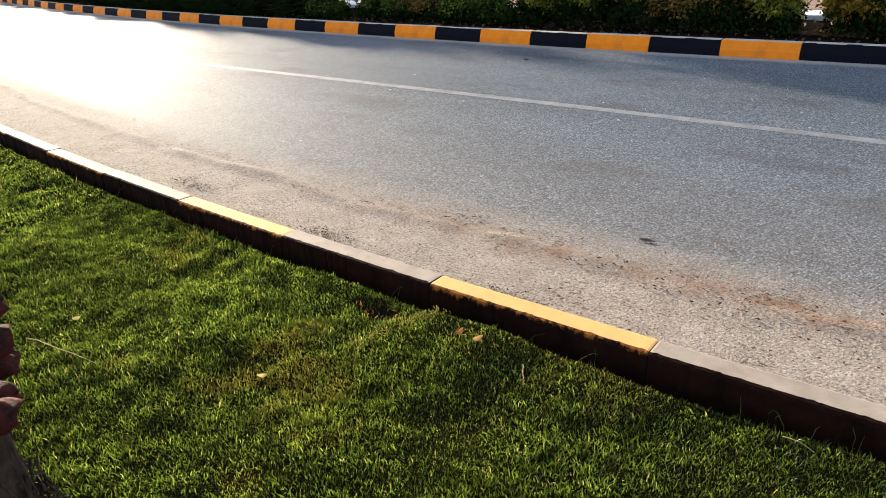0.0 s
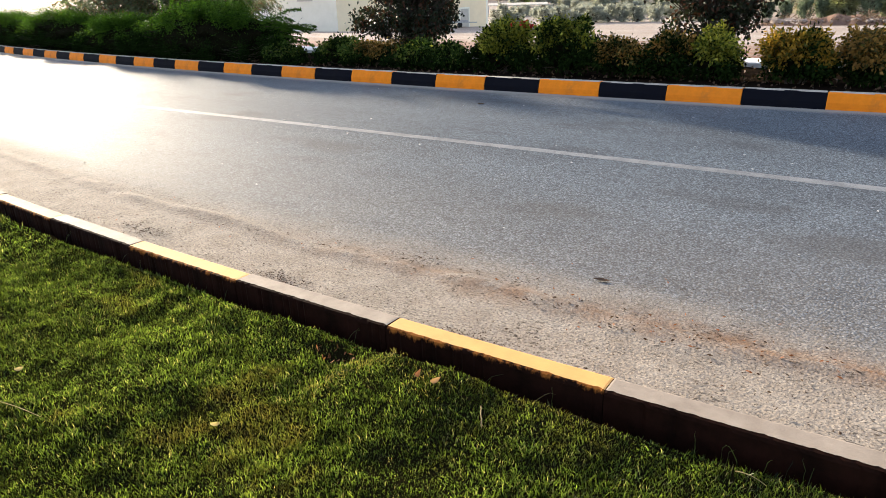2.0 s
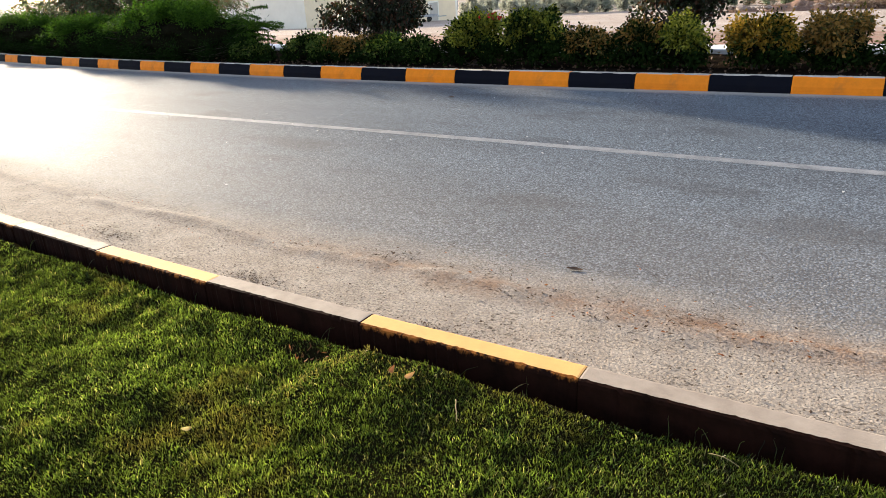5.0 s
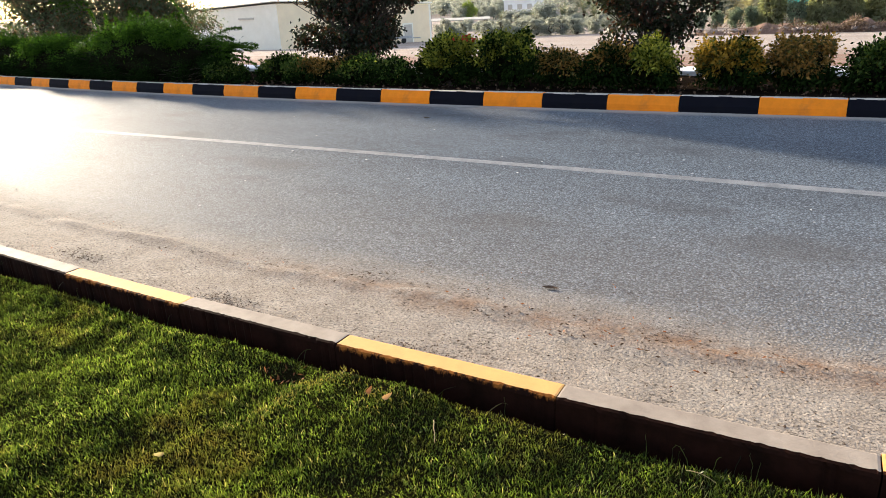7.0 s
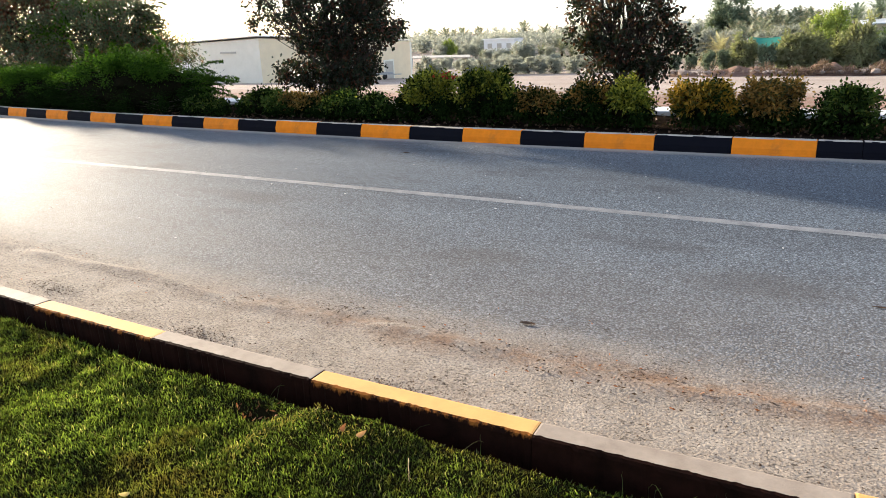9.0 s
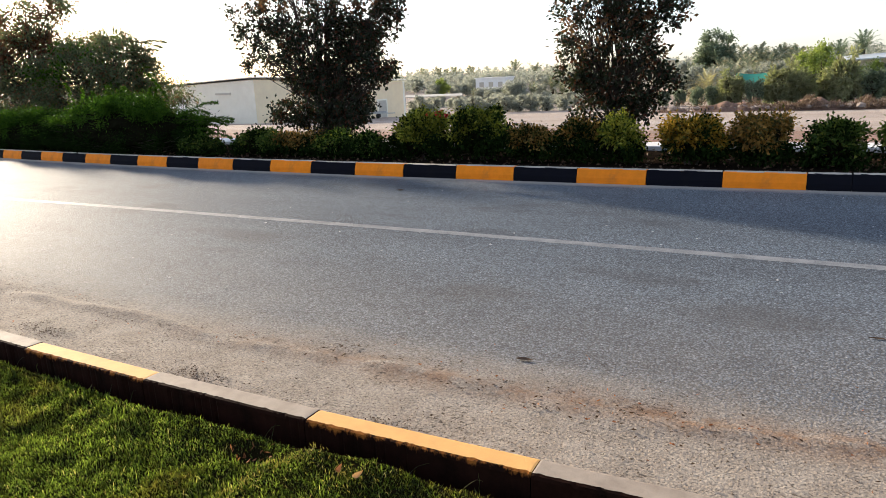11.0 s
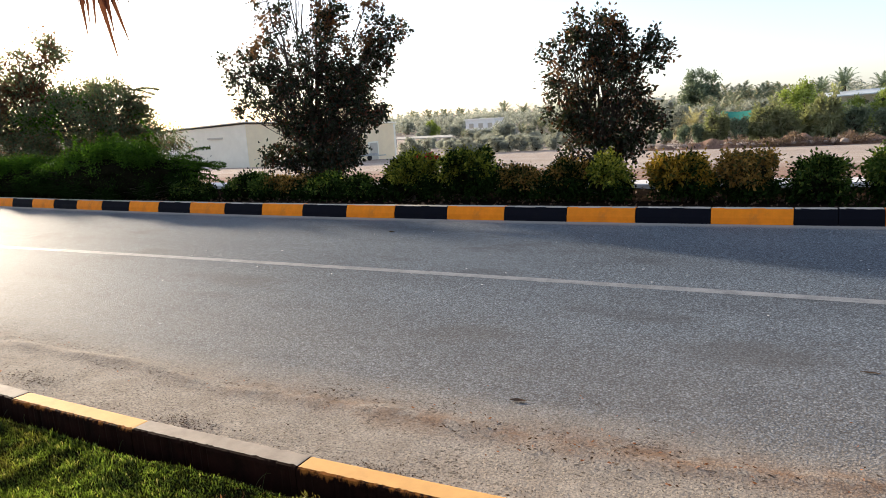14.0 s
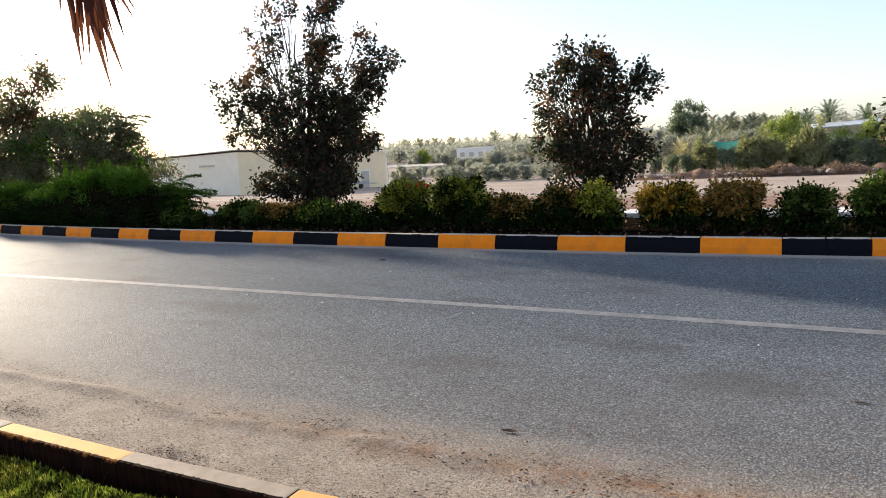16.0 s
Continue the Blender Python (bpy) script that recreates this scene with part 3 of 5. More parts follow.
def grass_field(name, x0, x1, y0, y1, count, seed, hmin, hmax, width, tufts):
    rng = np.random.default_rng(seed)
    x = rng.uniform(x0, x1, count)
    lim = np.array([lawn_edge(v) for v in np.linspace(x0, x1, 200)])
    edge = np.interp(x, np.linspace(x0, x1, 200), lim)
    y = y0 + (np.minimum(edge, y1) - y0) * rng.random(count)
    # two blades in three spring from tufts and fan outwards
    k = int((x1 - x0) * (y1 - y0) * tufts)
    tx, ts = rng.uniform(x0, x1, k), rng.uniform(0.6, 1.45, k)
    ty = y0 + (np.minimum(np.interp(tx, np.linspace(x0, x1, 200), lim), y1) - y0) * rng.random(k)
    own = rng.integers(0, k, count)
    off = rng.normal(0, 1, (count, 2)) * 0.016 * ts[own][:, None]
    tuft = (rng.random(count) < 0.5) & (ty[own] + off[:, 1] > y0)
    x = np.where(tuft, np.clip(tx[own] + off[:, 0], x0, x1), x)
    edge = np.interp(x, np.linspace(x0, x1, 200), lim)
    y = np.where(tuft, ty[own] + off[:, 1], y)
    y = np.minimum(y, edge - 0.002 * rng.random(count))
    grid_x, grid_y = np.linspace(x0, x1, 160), np.linspace(y0, y1, 90)
    # heights and bare spots on a coarse grid, read off for each blade
    zg = np.array([[lawn_z(a, b) for a in grid_x] for b in grid_y])
    tg = np.array([[noise.noise((a * 2.2, b * 2.2, 9.0)) + 0.6 * noise.noise((a * 7, b * 7, 4.0)) for a in grid_x] for b in grid_y])
    fi = np.clip((x - x0) / (x1 - x0) * 159, 0, 158.999)
    fj = np.clip((y - y0) / (y1 - y0) * 89, 0, 88.999)
    i0, j0 = fi.astype(int), fj.astype(int)
    u, w = fi - i0, fj - j0
    bil = lambda g: g[j0, i0] * (1 - u) * (1 - w) + g[j0, i0 + 1] * u * (1 - w) + g[j0 + 1, i0] * (1 - u) * w + g[j0 + 1, i0 + 1] * u * w
    d = edge - y
    z = np.where(d < 0.045, 0.01 + (0.182 - 0.01) * np.sin(np.clip(d, 0, 0.04) / 0.04 * np.pi / 2), np.maximum(bil(zg), np.where(d < 0.1, 0.172, 0)))
    thin = bil(tg)
    bare = np.exp(-((x + 1.86) / 0.12) ** 2 - ((y - 1.88) / 0.045) ** 2) + 0.35 * np.exp(-((x + 1.36) / 0.07) ** 2 - ((y - 1.93) / 0.06) ** 2)
    keep = rng.random(count) > np.clip(bare * 1.2, 0, 0.82)
    h = (hmin + (hmax - hmin) * rng.random(count) ** 1.6) * (1 + 0.45 * thin) * np.where(tuft, ts[own], 0.62)
    lean = rng.normal(0, 1, (count, 3)) * np.array([1, 1, 0]) * 0.2
    lean[:, :2] += np.where(tuft[:, None], off * 9.0, 0.0)
    way = unit(lean + np.array([0.1, -0.1, 1.0]))
    turn = rng.uniform(0, np.pi, count)
    side = np.stack([np.cos(turn), np.sin(turn), np.zeros(count)], 1) * (width * rng.uniform(0.7, 1.3, count))[:, None]
    base = np.stack([x, y, z - 0.004], 1)
    bendv = unit(lean + 1e-6) * (h * rng.uniform(0.05, 0.25, count))[:, None]
    v = np.empty((count, 5, 3))
    v[:, 0], v[:, 1] = base - side, base + side
    m = base + way * (h * 0.6)[:, None]
    v[:, 2], v[:, 3] = m + side * 0.8, m - side * 0.8
    v[:, 4] = base + way * h[:, None] + bendv
    v = v[keep]
    n = len(v)
    o = np.arange(n)[:, None] * 5
    tri = np.concatenate([o + np.array([[0, 1, 2]]), o + np.array([[0, 2, 3]]), o + np.array([[3, 2, 4]])])
    ob = new(name, fast_mesh(name, v.reshape(-1, 3), tri, GRASS, True))
    return tagged(ob, "short green mown grass with yellowish spots", "grass", kind="stuff")


grass_field("grass", -4.4, 1.0, 0.35, 2.3, 330000, 11, 0.013, 0.028, 0.0017, 1900)
grass_field("grass", -9.5, -4.4, -0.2, 3.0, 130000, 12, 0.013, 0.03, 0.0032, 560)
grass_field("grass", 1.0, 6.0, -3.0, 2.6, 22000, 13, 0.02, 0.05, 0.011, 60)
grass_field("grass", -9.5, 1.0, -4.0, 0.35, 34000, 14, 0.02, 0.05, 0.011, 60)
grass_field("grass", -14.0, -9.5, -4.0, 4.2, 26000, 15, 0.02, 0.05, 0.011, 60)

# ---- far side: planting bed, edging and pavement strip ----
bed_x = [-90, -60, -40] + list(np.arange(-34, 12.01, 0.5)) + [20, 40]


def bed_row(o):
    return lambda x: (far_y(x) + o, 0.13 + 0.03 * noise.noise((x * 1.3, o * 2.0, 0)) + (0.0 if o > 0.2 else 0.01))


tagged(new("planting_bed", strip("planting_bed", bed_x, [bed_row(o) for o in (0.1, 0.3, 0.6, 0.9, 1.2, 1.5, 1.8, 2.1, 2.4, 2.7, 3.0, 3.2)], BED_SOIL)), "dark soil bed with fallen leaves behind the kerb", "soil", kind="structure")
tagged(new("pavement", strip("pavement", bed_x, [lambda x: (far_y(x) + 3.02, -0.1), lambda x: (far_y(x) + 3.02, 0.195), lambda x: (far_y(x) + 3.04, 0.21), lambda x: (far_y(x) + 3.75, 0.21), lambda x: (far_y(x) + 3.77, 0.19), lambda x: (far_y(x) + 3.77, -0.3)], PAVING, False)), "pale concrete strip with a low edge behind the shrubs", "pavement", kind="structure")


# ---- kerbs ----
SHADED_STAINS = (KERB_SHADED_STAIN, KERB_SHADED_RUNS)


def kerb_mesh(name, length, profile, mat, seed, gap=0.006, cuts=6, face_mat=None):
    """One kerb stone: the profile (y, z) swept along x, with worn, uneven edges and closed ends."""
    rng = random.Random(seed)
    n = len(profile)
    xs = [gap / 2, gap / 2 + 0.008] + [length * i / cuts for i in range(1, cuts)] + [length - gap / 2 - 0.008, length - gap / 2]
    v = []
    for i, x in enumerate(xs):
        shrink = (0.0015 if face_mat in SHADED_STAINS else 0.006) if i in (0, len(xs) - 1) else 0.0
        for y, z in profile:
            top = z > 0.18
            flat = face_mat in SHADED_STAINS and z > 0.25 and y < -0.01
            chip = 0.009 * rng.random() ** 7 if face_mat in SHADED_STAINS and top and y < -NEAR_W + 0.02 and 1 < i < len(xs) - 2 else 0.0
            rough = 0.0006 if face_mat in SHADED_STAINS else 0.002
            v.append((x, y + rng.uniform(-rough, rough) + chip, z + ((0.0 if flat else rng.uniform(-rough, rough)) - shrink if top else 0)))
    f = [(i * n + j, (i + 1) * n + j, (i + 1) * n + (j + 1) % n, i * n + (j + 1) % n) for i in range(len(xs) - 1) for j in range(n)]
    f.append(tuple(range(n)))
    f.append(tuple((len(xs) - 1) * n + j for j in reversed(range(n))))
    me = mesh_of(name, v, f, [mat] if face_mat is None else [mat, face_mat])
    bm = bmesh.new()
    bm.from_mesh(me)
    bmesh.ops.recalc_face_normals(bm, faces=bm.faces)
    if face_mat is KERB_SUNLIT_DUST:
        for fc in bm.faces:
            fc.material_index = int(fc.normal.z > 0.9 and fc.calc_center_median().z > 0.15)
    elif face_mat is not None:
        # lawn-facing and end faces take the colour with shade painted in
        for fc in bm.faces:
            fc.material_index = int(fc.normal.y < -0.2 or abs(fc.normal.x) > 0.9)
    bm.to_mesh(me)
    bm.free()
    return me


FAR_PROFILE = [(-0.05, -0.05), (-0.05, 0.0), (-0.042, 0.085), (-0.004, 0.192), (0.004, 0.205), (0.018, 0.21), (0.13, 0.21), (0.135, 0.2), (0.135, -0.05)]
NEAR_PROFILE = [(0.02, -0.05), (0.012, 0.1), (0.0, 0.245), (-0.004, 0.255), (-0.014, 0.259), (-NEAR_W + 0.016, 0.259), (-NEAR_W + 0.005, 0.255), (-NEAR_W, 0.243), (-NEAR_W, -0.05)]


def lay_kerb(root, y_at, start, pitch, first, last, profile, colours, height_jitter, halves=(), face_mat=None):
    rng = random.Random(5)
    kinds, cuts = {}, 70 if face_mat is KERB_SHADED_STAIN else 6
    for nm, mt in colours:
        back = KERB_SHADED_RUNS if mt is KERB_NEAR_YELLOW else face_mat
        kinds[nm] = [kerb_mesh("kerb_stone", pitch, profile, mt, s, 0.006 if face_mat is KERB_SUNLIT_DUST else 0.003, cuts, back) for s in range(3)]
    half = kerb_mesh("kerb_stone", pitch / 2, profile, colours[1][1], 9, face_mat=face_mat)
    for k in range(first, last):
        pieces = [(start + k * pitch, pitch, rng.choice(kinds[colours[k % 2][0]]))]
        if k in halves:
            pieces = [(start + k * pitch, pitch / 2, half), (start + (k + 0.5) * pitch, pitch / 2, half)]
        for x, ln, me in pieces:
            turn = math.degrees(math.atan2(y_at(x + ln) - y_at(x), ln))
            part("kerb_stone", me, root, m=pose(x, y_at(x) + rng.uniform(-0.004, 0.004), rng.uniform(-height_jitter, height_jitter), rng.uniform(-0.4, 0.4), 0, turn + rng.uniform(-0.2, 0.2)))


far_kerb = thing("kerb_far", "kerb of concrete stones painted alternately yellow and black", "kerb", kind="structure")
lay_kerb(far_kerb, far_y, -2.811, 1.0, -50, 16, FAR_PROFILE, (("yellow", KERB_YELLOW), ("black", KERB_BLACK)), 0.003, (3,), KERB_SUNLIT_DUST)
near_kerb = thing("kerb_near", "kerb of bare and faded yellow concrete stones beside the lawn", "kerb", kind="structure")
lay_kerb(near_kerb, near_y, -0.7106, 0.9953, -14, 6, NEAR_PROFILE, (("grey", KERB_GREY), ("yellow", KERB_NEAR_YELLOW)), 0.003, (), KERB_SHADED_STAIN)


# ---- shrubs behind the far kerb ----
def bush(x0, x1, top, leaf, leaf2, share2, seed, label, depth=1.25, dense=1.0, length=0.068, width=0.036, name="hedge_shrub"):
    cx, w, z0 = (x0 + x1) / 2, (x1 - x0), 0.12
    y = far_y(cx) + depth
    h = top - z0
    rng = random.Random(seed)
    lumps = [(0, 0, h * 0.5, w * 0.40, 0.42, h * 0.40, 3.0)]
    for i in range(5):
        lumps.append((rng.uniform(-0.33, 0.33) * w, rng.uniform(-0.25, 0.25), h * rng.uniform(0.62, 0.84), w * 0.17, 0.22, h * 0.14, 0.7))
    lumps.append((-0.3 * w, -0.1, h * 0.35, w * 0.18, 0.25, h * 0.25, 0.9))
    lumps.append((0.3 * w, -0.1, h * 0.35, w * 0.18, 0.25, h * 0.25, 0.9))
    n = int(9500 * dense * max(w, 0.5) * max(h, 0.35))
    root = tree(name, label, (cx, y, z0), h, lumps, leaf, seed, int(110 + 90 * w), n, length, width, 0.02, 0.05, 0.07, "shrubs along the kerb", leaf2, share2, stems=5, twig_r=0.004)
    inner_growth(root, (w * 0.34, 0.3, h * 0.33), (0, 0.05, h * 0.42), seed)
    return root


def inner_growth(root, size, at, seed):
    """A near-black lump added inside a shrub to block light through its leaves."""
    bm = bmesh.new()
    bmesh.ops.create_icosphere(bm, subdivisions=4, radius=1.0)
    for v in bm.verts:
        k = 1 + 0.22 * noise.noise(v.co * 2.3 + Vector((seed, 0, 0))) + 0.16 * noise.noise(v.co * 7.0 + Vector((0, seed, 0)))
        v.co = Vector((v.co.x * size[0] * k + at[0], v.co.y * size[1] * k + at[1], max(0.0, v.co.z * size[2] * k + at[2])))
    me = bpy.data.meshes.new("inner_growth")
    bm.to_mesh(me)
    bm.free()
    me.materials.append(BLOCKER)
    part("inner_growth", me, root, "dark core added inside the shrub to block light")


G1, G2 = "rounded dark green shrub with glossy leaves behind the kerb", "low dark green shrub behind the kerb"
bush(-12.15, -11.1, 0.52, LV_SHADED, LV_GREEN, 0.3, 21, G2, 0.9)
bush(-11.0, -9.55, 0.66, LV_SHADED, LV_GREEN, 0.4, 22, G1)
bush(-9.8, -8.75, 0.6, LV_SHADED, LV_BROWN, 0.5, 23, "low shrub with brownish leaves behind the kerb", 1.5)
bush(-8.65, -7.7, 0.62, LV_SHADED, LV_GREEN, 0.4, 24, G1)
bush(-7.8, -6.85, 0.58, LV_SHADED, LV_GREEN, 0.3, 25, G2)
bush(-6.85, -5.55, 1.0, LV_SHADED, LV_YELLOW, 0.5, 26, "tall rounded shrub with yellowish-green tips behind the kerb", dense=1.2)
bush(-5.55, -4.25, 1.03, LV_SHADED, LV_YELLOW, 0.35, 27, "tall rounded dark shrub with some yellow-green leaves", dense=1.2)
bush(-4.3, -3.5, 0.8, LV_SHADED, LV_BROWN, 0.4, 28, "open leggy shrub with reddish shoots behind the kerb", dense=0.7)
bush(-3.6, -2.75, 0.85, LV_SHADED, LV_BROWN, 0.25, 29, G1)
bush(-2.9, -2.05, 0.88, LV_SHADED, LV_YELLOW, 0.5, 30, "rounded bright green shrub with sunlit tips")
bush(-1.85, -0.85, 0.95, LV_SHADED, LV_GOLD, 0.5, 31, "rounded shrub with golden-yellow leaves behind the kerb")
bush(-0.85, 0.0, 0.87, LV_SHADED, LV_BROWN, 0.6, 32, "rounded shrub with bronze-brown leaves behind the kerb")
bush(0.05, 0.95, 0.74, LV_SHADED, LV_GREEN, 0.4, 33, G1)
bush(1.0, 2.1, 0.95, LV_SHADED, LV_GREEN, 0.55, 34, "rounded mid-green shrub behind the kerb")
bush(2.2, 3.2, 0.85, LV_SHADED, LV_GREEN, 0.4, 35, G1)


def acacia(cx, w, top, seed, label, depth=1.15):
    """A wide, feathery shrub with fine leaflets and long sprays at its sides."""
    z0 = 0.12
    h = top - z0
    rng = random.Random(seed)
    lumps = [(0, 0, h * 0.4, w * 0.38, 0.85, h * 0.4, 4.5), (0, -0.45, h * 0.22, w * 0.44, 0.5, h * 0.22, 3.0)]
    for i in range(15):
        a = -1 + 2 * i / 14
        lumps.append((a * 0.45 * w, rng.uniform(-0.5, 0.3), h * (0.86 - 0.55 * a * a) * rng.uniform(0.94, 1.06), w * 0.08, 0.35, h * 0.1, 0.75))
    root = tree("spreading_shrub", label, (cx, far_y(cx) + depth, z0), h, lumps, LV_SHADED, seed, int(330 * w / 3), int((40000 if cx > -20 else 18000) * w / 3), 0.065, 0.02, 0.035, 0.05, 0.12, "spreading shrubs", LV_ACACIA, 0.5, stems=6, twig_r=0.005)
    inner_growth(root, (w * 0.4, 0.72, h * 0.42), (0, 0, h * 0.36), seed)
    return root


def sprays(root, starts, reach, leaf, seed, size=0.07):
    """Long thin shoots that arch out of a crown, feathered with leaflets on both sides."""
    rng = np.random.default_rng(seed)
    for st, d in starts:
        L = reach * rng.uniform(0.6, 1.15)
        s = np.linspace(0, 1, 9)[:, None]
        d = unit(np.asarray(d, float) + rng.normal(0, 0.13, 3))
        line = np.asarray(st, float) + d * s * L + np.array([0, 0, -0.2 * L]) * s ** 2
        shoot = part("shoot", mesh_of("shoot", *tube(line, np.linspace(0.007, 0.002, 9), 4), BARK, True), root)
        q = rng.random(int(190 * L)) ** 0.8
        at = np.stack([np.interp(q, s[:, 0], line[:, k]) for k in range(3)], 1)
        v, f = leaf_arrays(rng, at, np.tile(d * 0.8, (len(q), 1)), size, size * 0.3, 0.1, 0.6)
        tagged(part("foliage", fast_mesh("foliage", v, f, leaf), shoot), kind="stuff")


wide_shrub = acacia(-14.6, 5.5, 1.5, 41, "wide feathery green shrub spilling over the kerb")
sprays(wide_shrub, [((2.15 + 0.1 * (i % 4), -0.5 + 0.1 * (i % 5), 0.25 + 0.055 * i), (1, -0.1, 0.4 - 0.025 * i)) for i in range(15)], 1.35, LV_ACACIA, 403)
sprays(wide_shrub, [((-1.6 + 0.33 * i, -0.2, 1.12 + 0.1 * math.sin(i * 2.0)), (0.7 * math.sin(i * 1.7), -0.3, 1)) for i in range(11)], 0.75, LV_ACACIA, 401)
acacia(-19.0, 4.6, 1.15, 42, "wide feathery green shrub beside the kerb")
acacia(-23.5, 5.0, 1.35, 43, "wide feathery green shrub beside the kerb")
acacia(-28.5, 5.0, 1.3, 44, "wide feathery green shrub beside the kerb")
acacia(-34.0, 6.0, 1.4, 45, "wide feathery green shrub beside the kerb")

# ---- street trees ----
TREE_AT = lambda x, d: (x, far_y(x) + d, 0.12)


def crown_of(*lumps):
    """Crown lumps (x, z, rx, rz, weight) as lumps with a depth of their own, staggered to and fro."""
    rng = random.Random(len(lumps))
    return [(x, rng.uniform(-0.35, 0.35) * rx, z, rx, 0.55 * (rx + rz), rz, w) for x, z, rx, rz, w in lumps]


tree("street_tree", "young broad-leaved tree with an open, upswept dark crown", TREE_AT(-9.19, 2.2), 5.0,
     crown_of((0.14, 2.0, 1.3, 0.85, 6.0), (0.13, 1.1, 1.05, 0.55, 3.0), (-0.9, 0.85, 0.55, 0.35, 1.0), (0.76, 0.83, 0.5, 0.35, 1.0), (0.0, 0.6, 0.8, 0.3, 1.2), (-1.25, 2.08, 0.6, 0.52, 1.3), (-1.84, 2.6, 0.34, 0.3, 0.3),
              (-2.15, 2.96, 0.16, 0.27, 0.09), (-1.45, 3.05, 0.33, 0.18, 0.2), (-0.84, 2.91, 0.58, 0.56, 1.4), (-0.59, 3.73, 0.5, 0.45, 0.5), (-0.99, 4.25, 0.26, 0.33, 0.17), (-0.2, 4.5, 0.48, 0.28, 0.28),
              (0.53, 3.04, 0.6, 0.66, 2.0), (0.69, 3.94, 0.38, 0.54, 0.95), (0.83, 4.6, 0.34, 0.42, 0.6), (0.82, 5.2, 0.18, 0.3, 0.15), (1.49, 2.73, 0.52, 0.5, 1.4), (1.94, 3.25, 0.42, 0.36, 0.65),
              (1.84, 3.65, 0.22, 0.2, 0.14), (2.33, 3.21, 0.16, 0.25, 0.16), (1.54, 1.69, 0.45, 0.3, 0.9), (1.04, 2.3, 0.52, 0.44, 1.3)),
     LV_TREE, 51, 820, 24500, 0.085, 0.056, 0.055, 0.08, 0.085, "street trees", LV_TREE_RED, 0.2)
tree("street_tree", "young broad-leaved tree with a rounded, airy dark crown", TREE_AT(-2.87, 2.2), 3.4,
     crown_of((-0.01, 2.8, 0.5, 0.42, 1.7), (0.32, 2.39, 0.54, 0.4, 1.6), (0.98, 2.43, 0.22, 0.35, 0.6), (-0.51, 2.56, 0.38, 0.35, 0.75), (-0.98, 2.45, 0.15, 0.16, 0.14), (-0.38, 1.96, 0.58, 0.46, 1.15),
              (0.41, 1.81, 0.5, 0.36, 1.3), (-0.7, 1.49, 0.36, 0.42, 0.8), (0.01, 1.26, 0.7, 0.46, 2.4), (0.88, 1.31, 0.3, 0.24, 0.7), (-0.1, 0.76, 0.66, 0.25, 1.3), (0.49, 0.85, 0.36, 0.24, 0.6)),
     LV_TREE, 52, 450, 10200, 0.08, 0.054, 0.042, 0.1, 0.075, "street trees", LV_TREE_RED, 0.1)
tree("street_tree", "broad-leaved tree with a sparse reddish top behind the shrubs", (-26.2, 17.2, -0.1), 5.8,
     crown_of((0.53, 2.8, 1.9, 1.2, 2.4), (0.49, 4.1, 1.2, 0.6, 0.6), (1.59, 4.6, 0.9, 0.5, 0.35), (2.1, 5.2, 0.5, 0.25, 0.1), (0.3, 4.85, 0.4, 0.3, 0.1), (-2.18, 3.2, 2.0, 1.4, 1.6), (-0.44, 1.5, 2.3, 0.8, 1.8)),
     LV_TREE_HAZED, 53, 380, 17000, 0.15, 0.075, 0.1, 0.12, 0.2, "street trees", LV_TREE_RED, 0.3)
drooping = tree("street_tree", "dense dark tree with feathery drooping branch ends", (-21.97, 17.0, -0.1), 4.4,
     crown_of((-0.95, 2.45, 1.8, 1.0, 2.6), (-1.11, 3.3, 1.2, 0.42, 0.8), (1.11, 2.5, 1.45, 0.8, 2.4), (0.54, 3.35, 0.75, 0.3, 0.5), (1.95, 2.3, 1.1, 0.75, 1.2), (2.5, 1.75, 0.7, 0.36, 0.5), (1.05, 1.4, 1.9, 0.75, 2.0), (-1.8, 1.4, 1.8, 0.75, 1.8)),
     LV_TREE_HAZED, 54, 420, 26000, 0.13, 0.05, 0.1, 0.12, 0.2, "street trees", LV_ACACIA, 0.1)
sprays(drooping, [((1.7 + 0.16 * (i % 4), -0.4, 1.2 + 0.13 * i), (1, -0.1, 0.45 - 0.02 * i)) for i in range(17)], 1.7, LV_TREE_HAZED, 402, 0.085)
tree("street_tree", "dark leafy tree beside the shrubs", TREE_AT(2.75, 2.2), 3.4,
     [(0.0, 0, 2.0, 1.15, 0.9, 0.8, 3.0), (0.2, 0, 2.9, 0.8, 0.7, 0.5, 1.2), (-0.8, 0, 1.3, 0.4, 0.5, 0.4, 0.8)], LV_TREE, 56, 190, 8000, 0.1, 0.055, 0.07, 0.12, 0.12, "street trees", LV_TREE_RED, 0.2)

# red flowers on the tall shrub
fl = thing("flower_cluster", "small cluster of red flowers on a shrub", "flower", at=(-5.75, far_y(-5.75) + 1.2, 0.93))
rng0 = np.random.default_rng(77)
fp = rng0.normal(0, 1, (60, 3)) * np.array([0.14, 0.1, 0.03])
fv, ff = leaf_arrays(rng0, fp, np.tile([0, 0, 0.6], (60, 1)), 0.06, 0.045)
tagged(part("petals", fast_mesh("petals", fv, ff, FLOWER), fl), kind="stuff")
st, sf = joined([tube([(p[0], p[1], p[2]), (p[0] * 0.5, p[1] * 0.5, -0.18)], [0.002, 0.003], 4) for p in fp[:8]])
part("stem", mesh_of("stem", st, sf, BARK), fl)


# ---- distance: places by bearing (degrees left of straight across) and range ----
def far_at(az, dist, z=None):
    a = radians(az)
    x, y = -math.sin(a) * dist, math.cos(a) * dist
    return np.array([x, y, ground_z(x, y) if z is None else z])


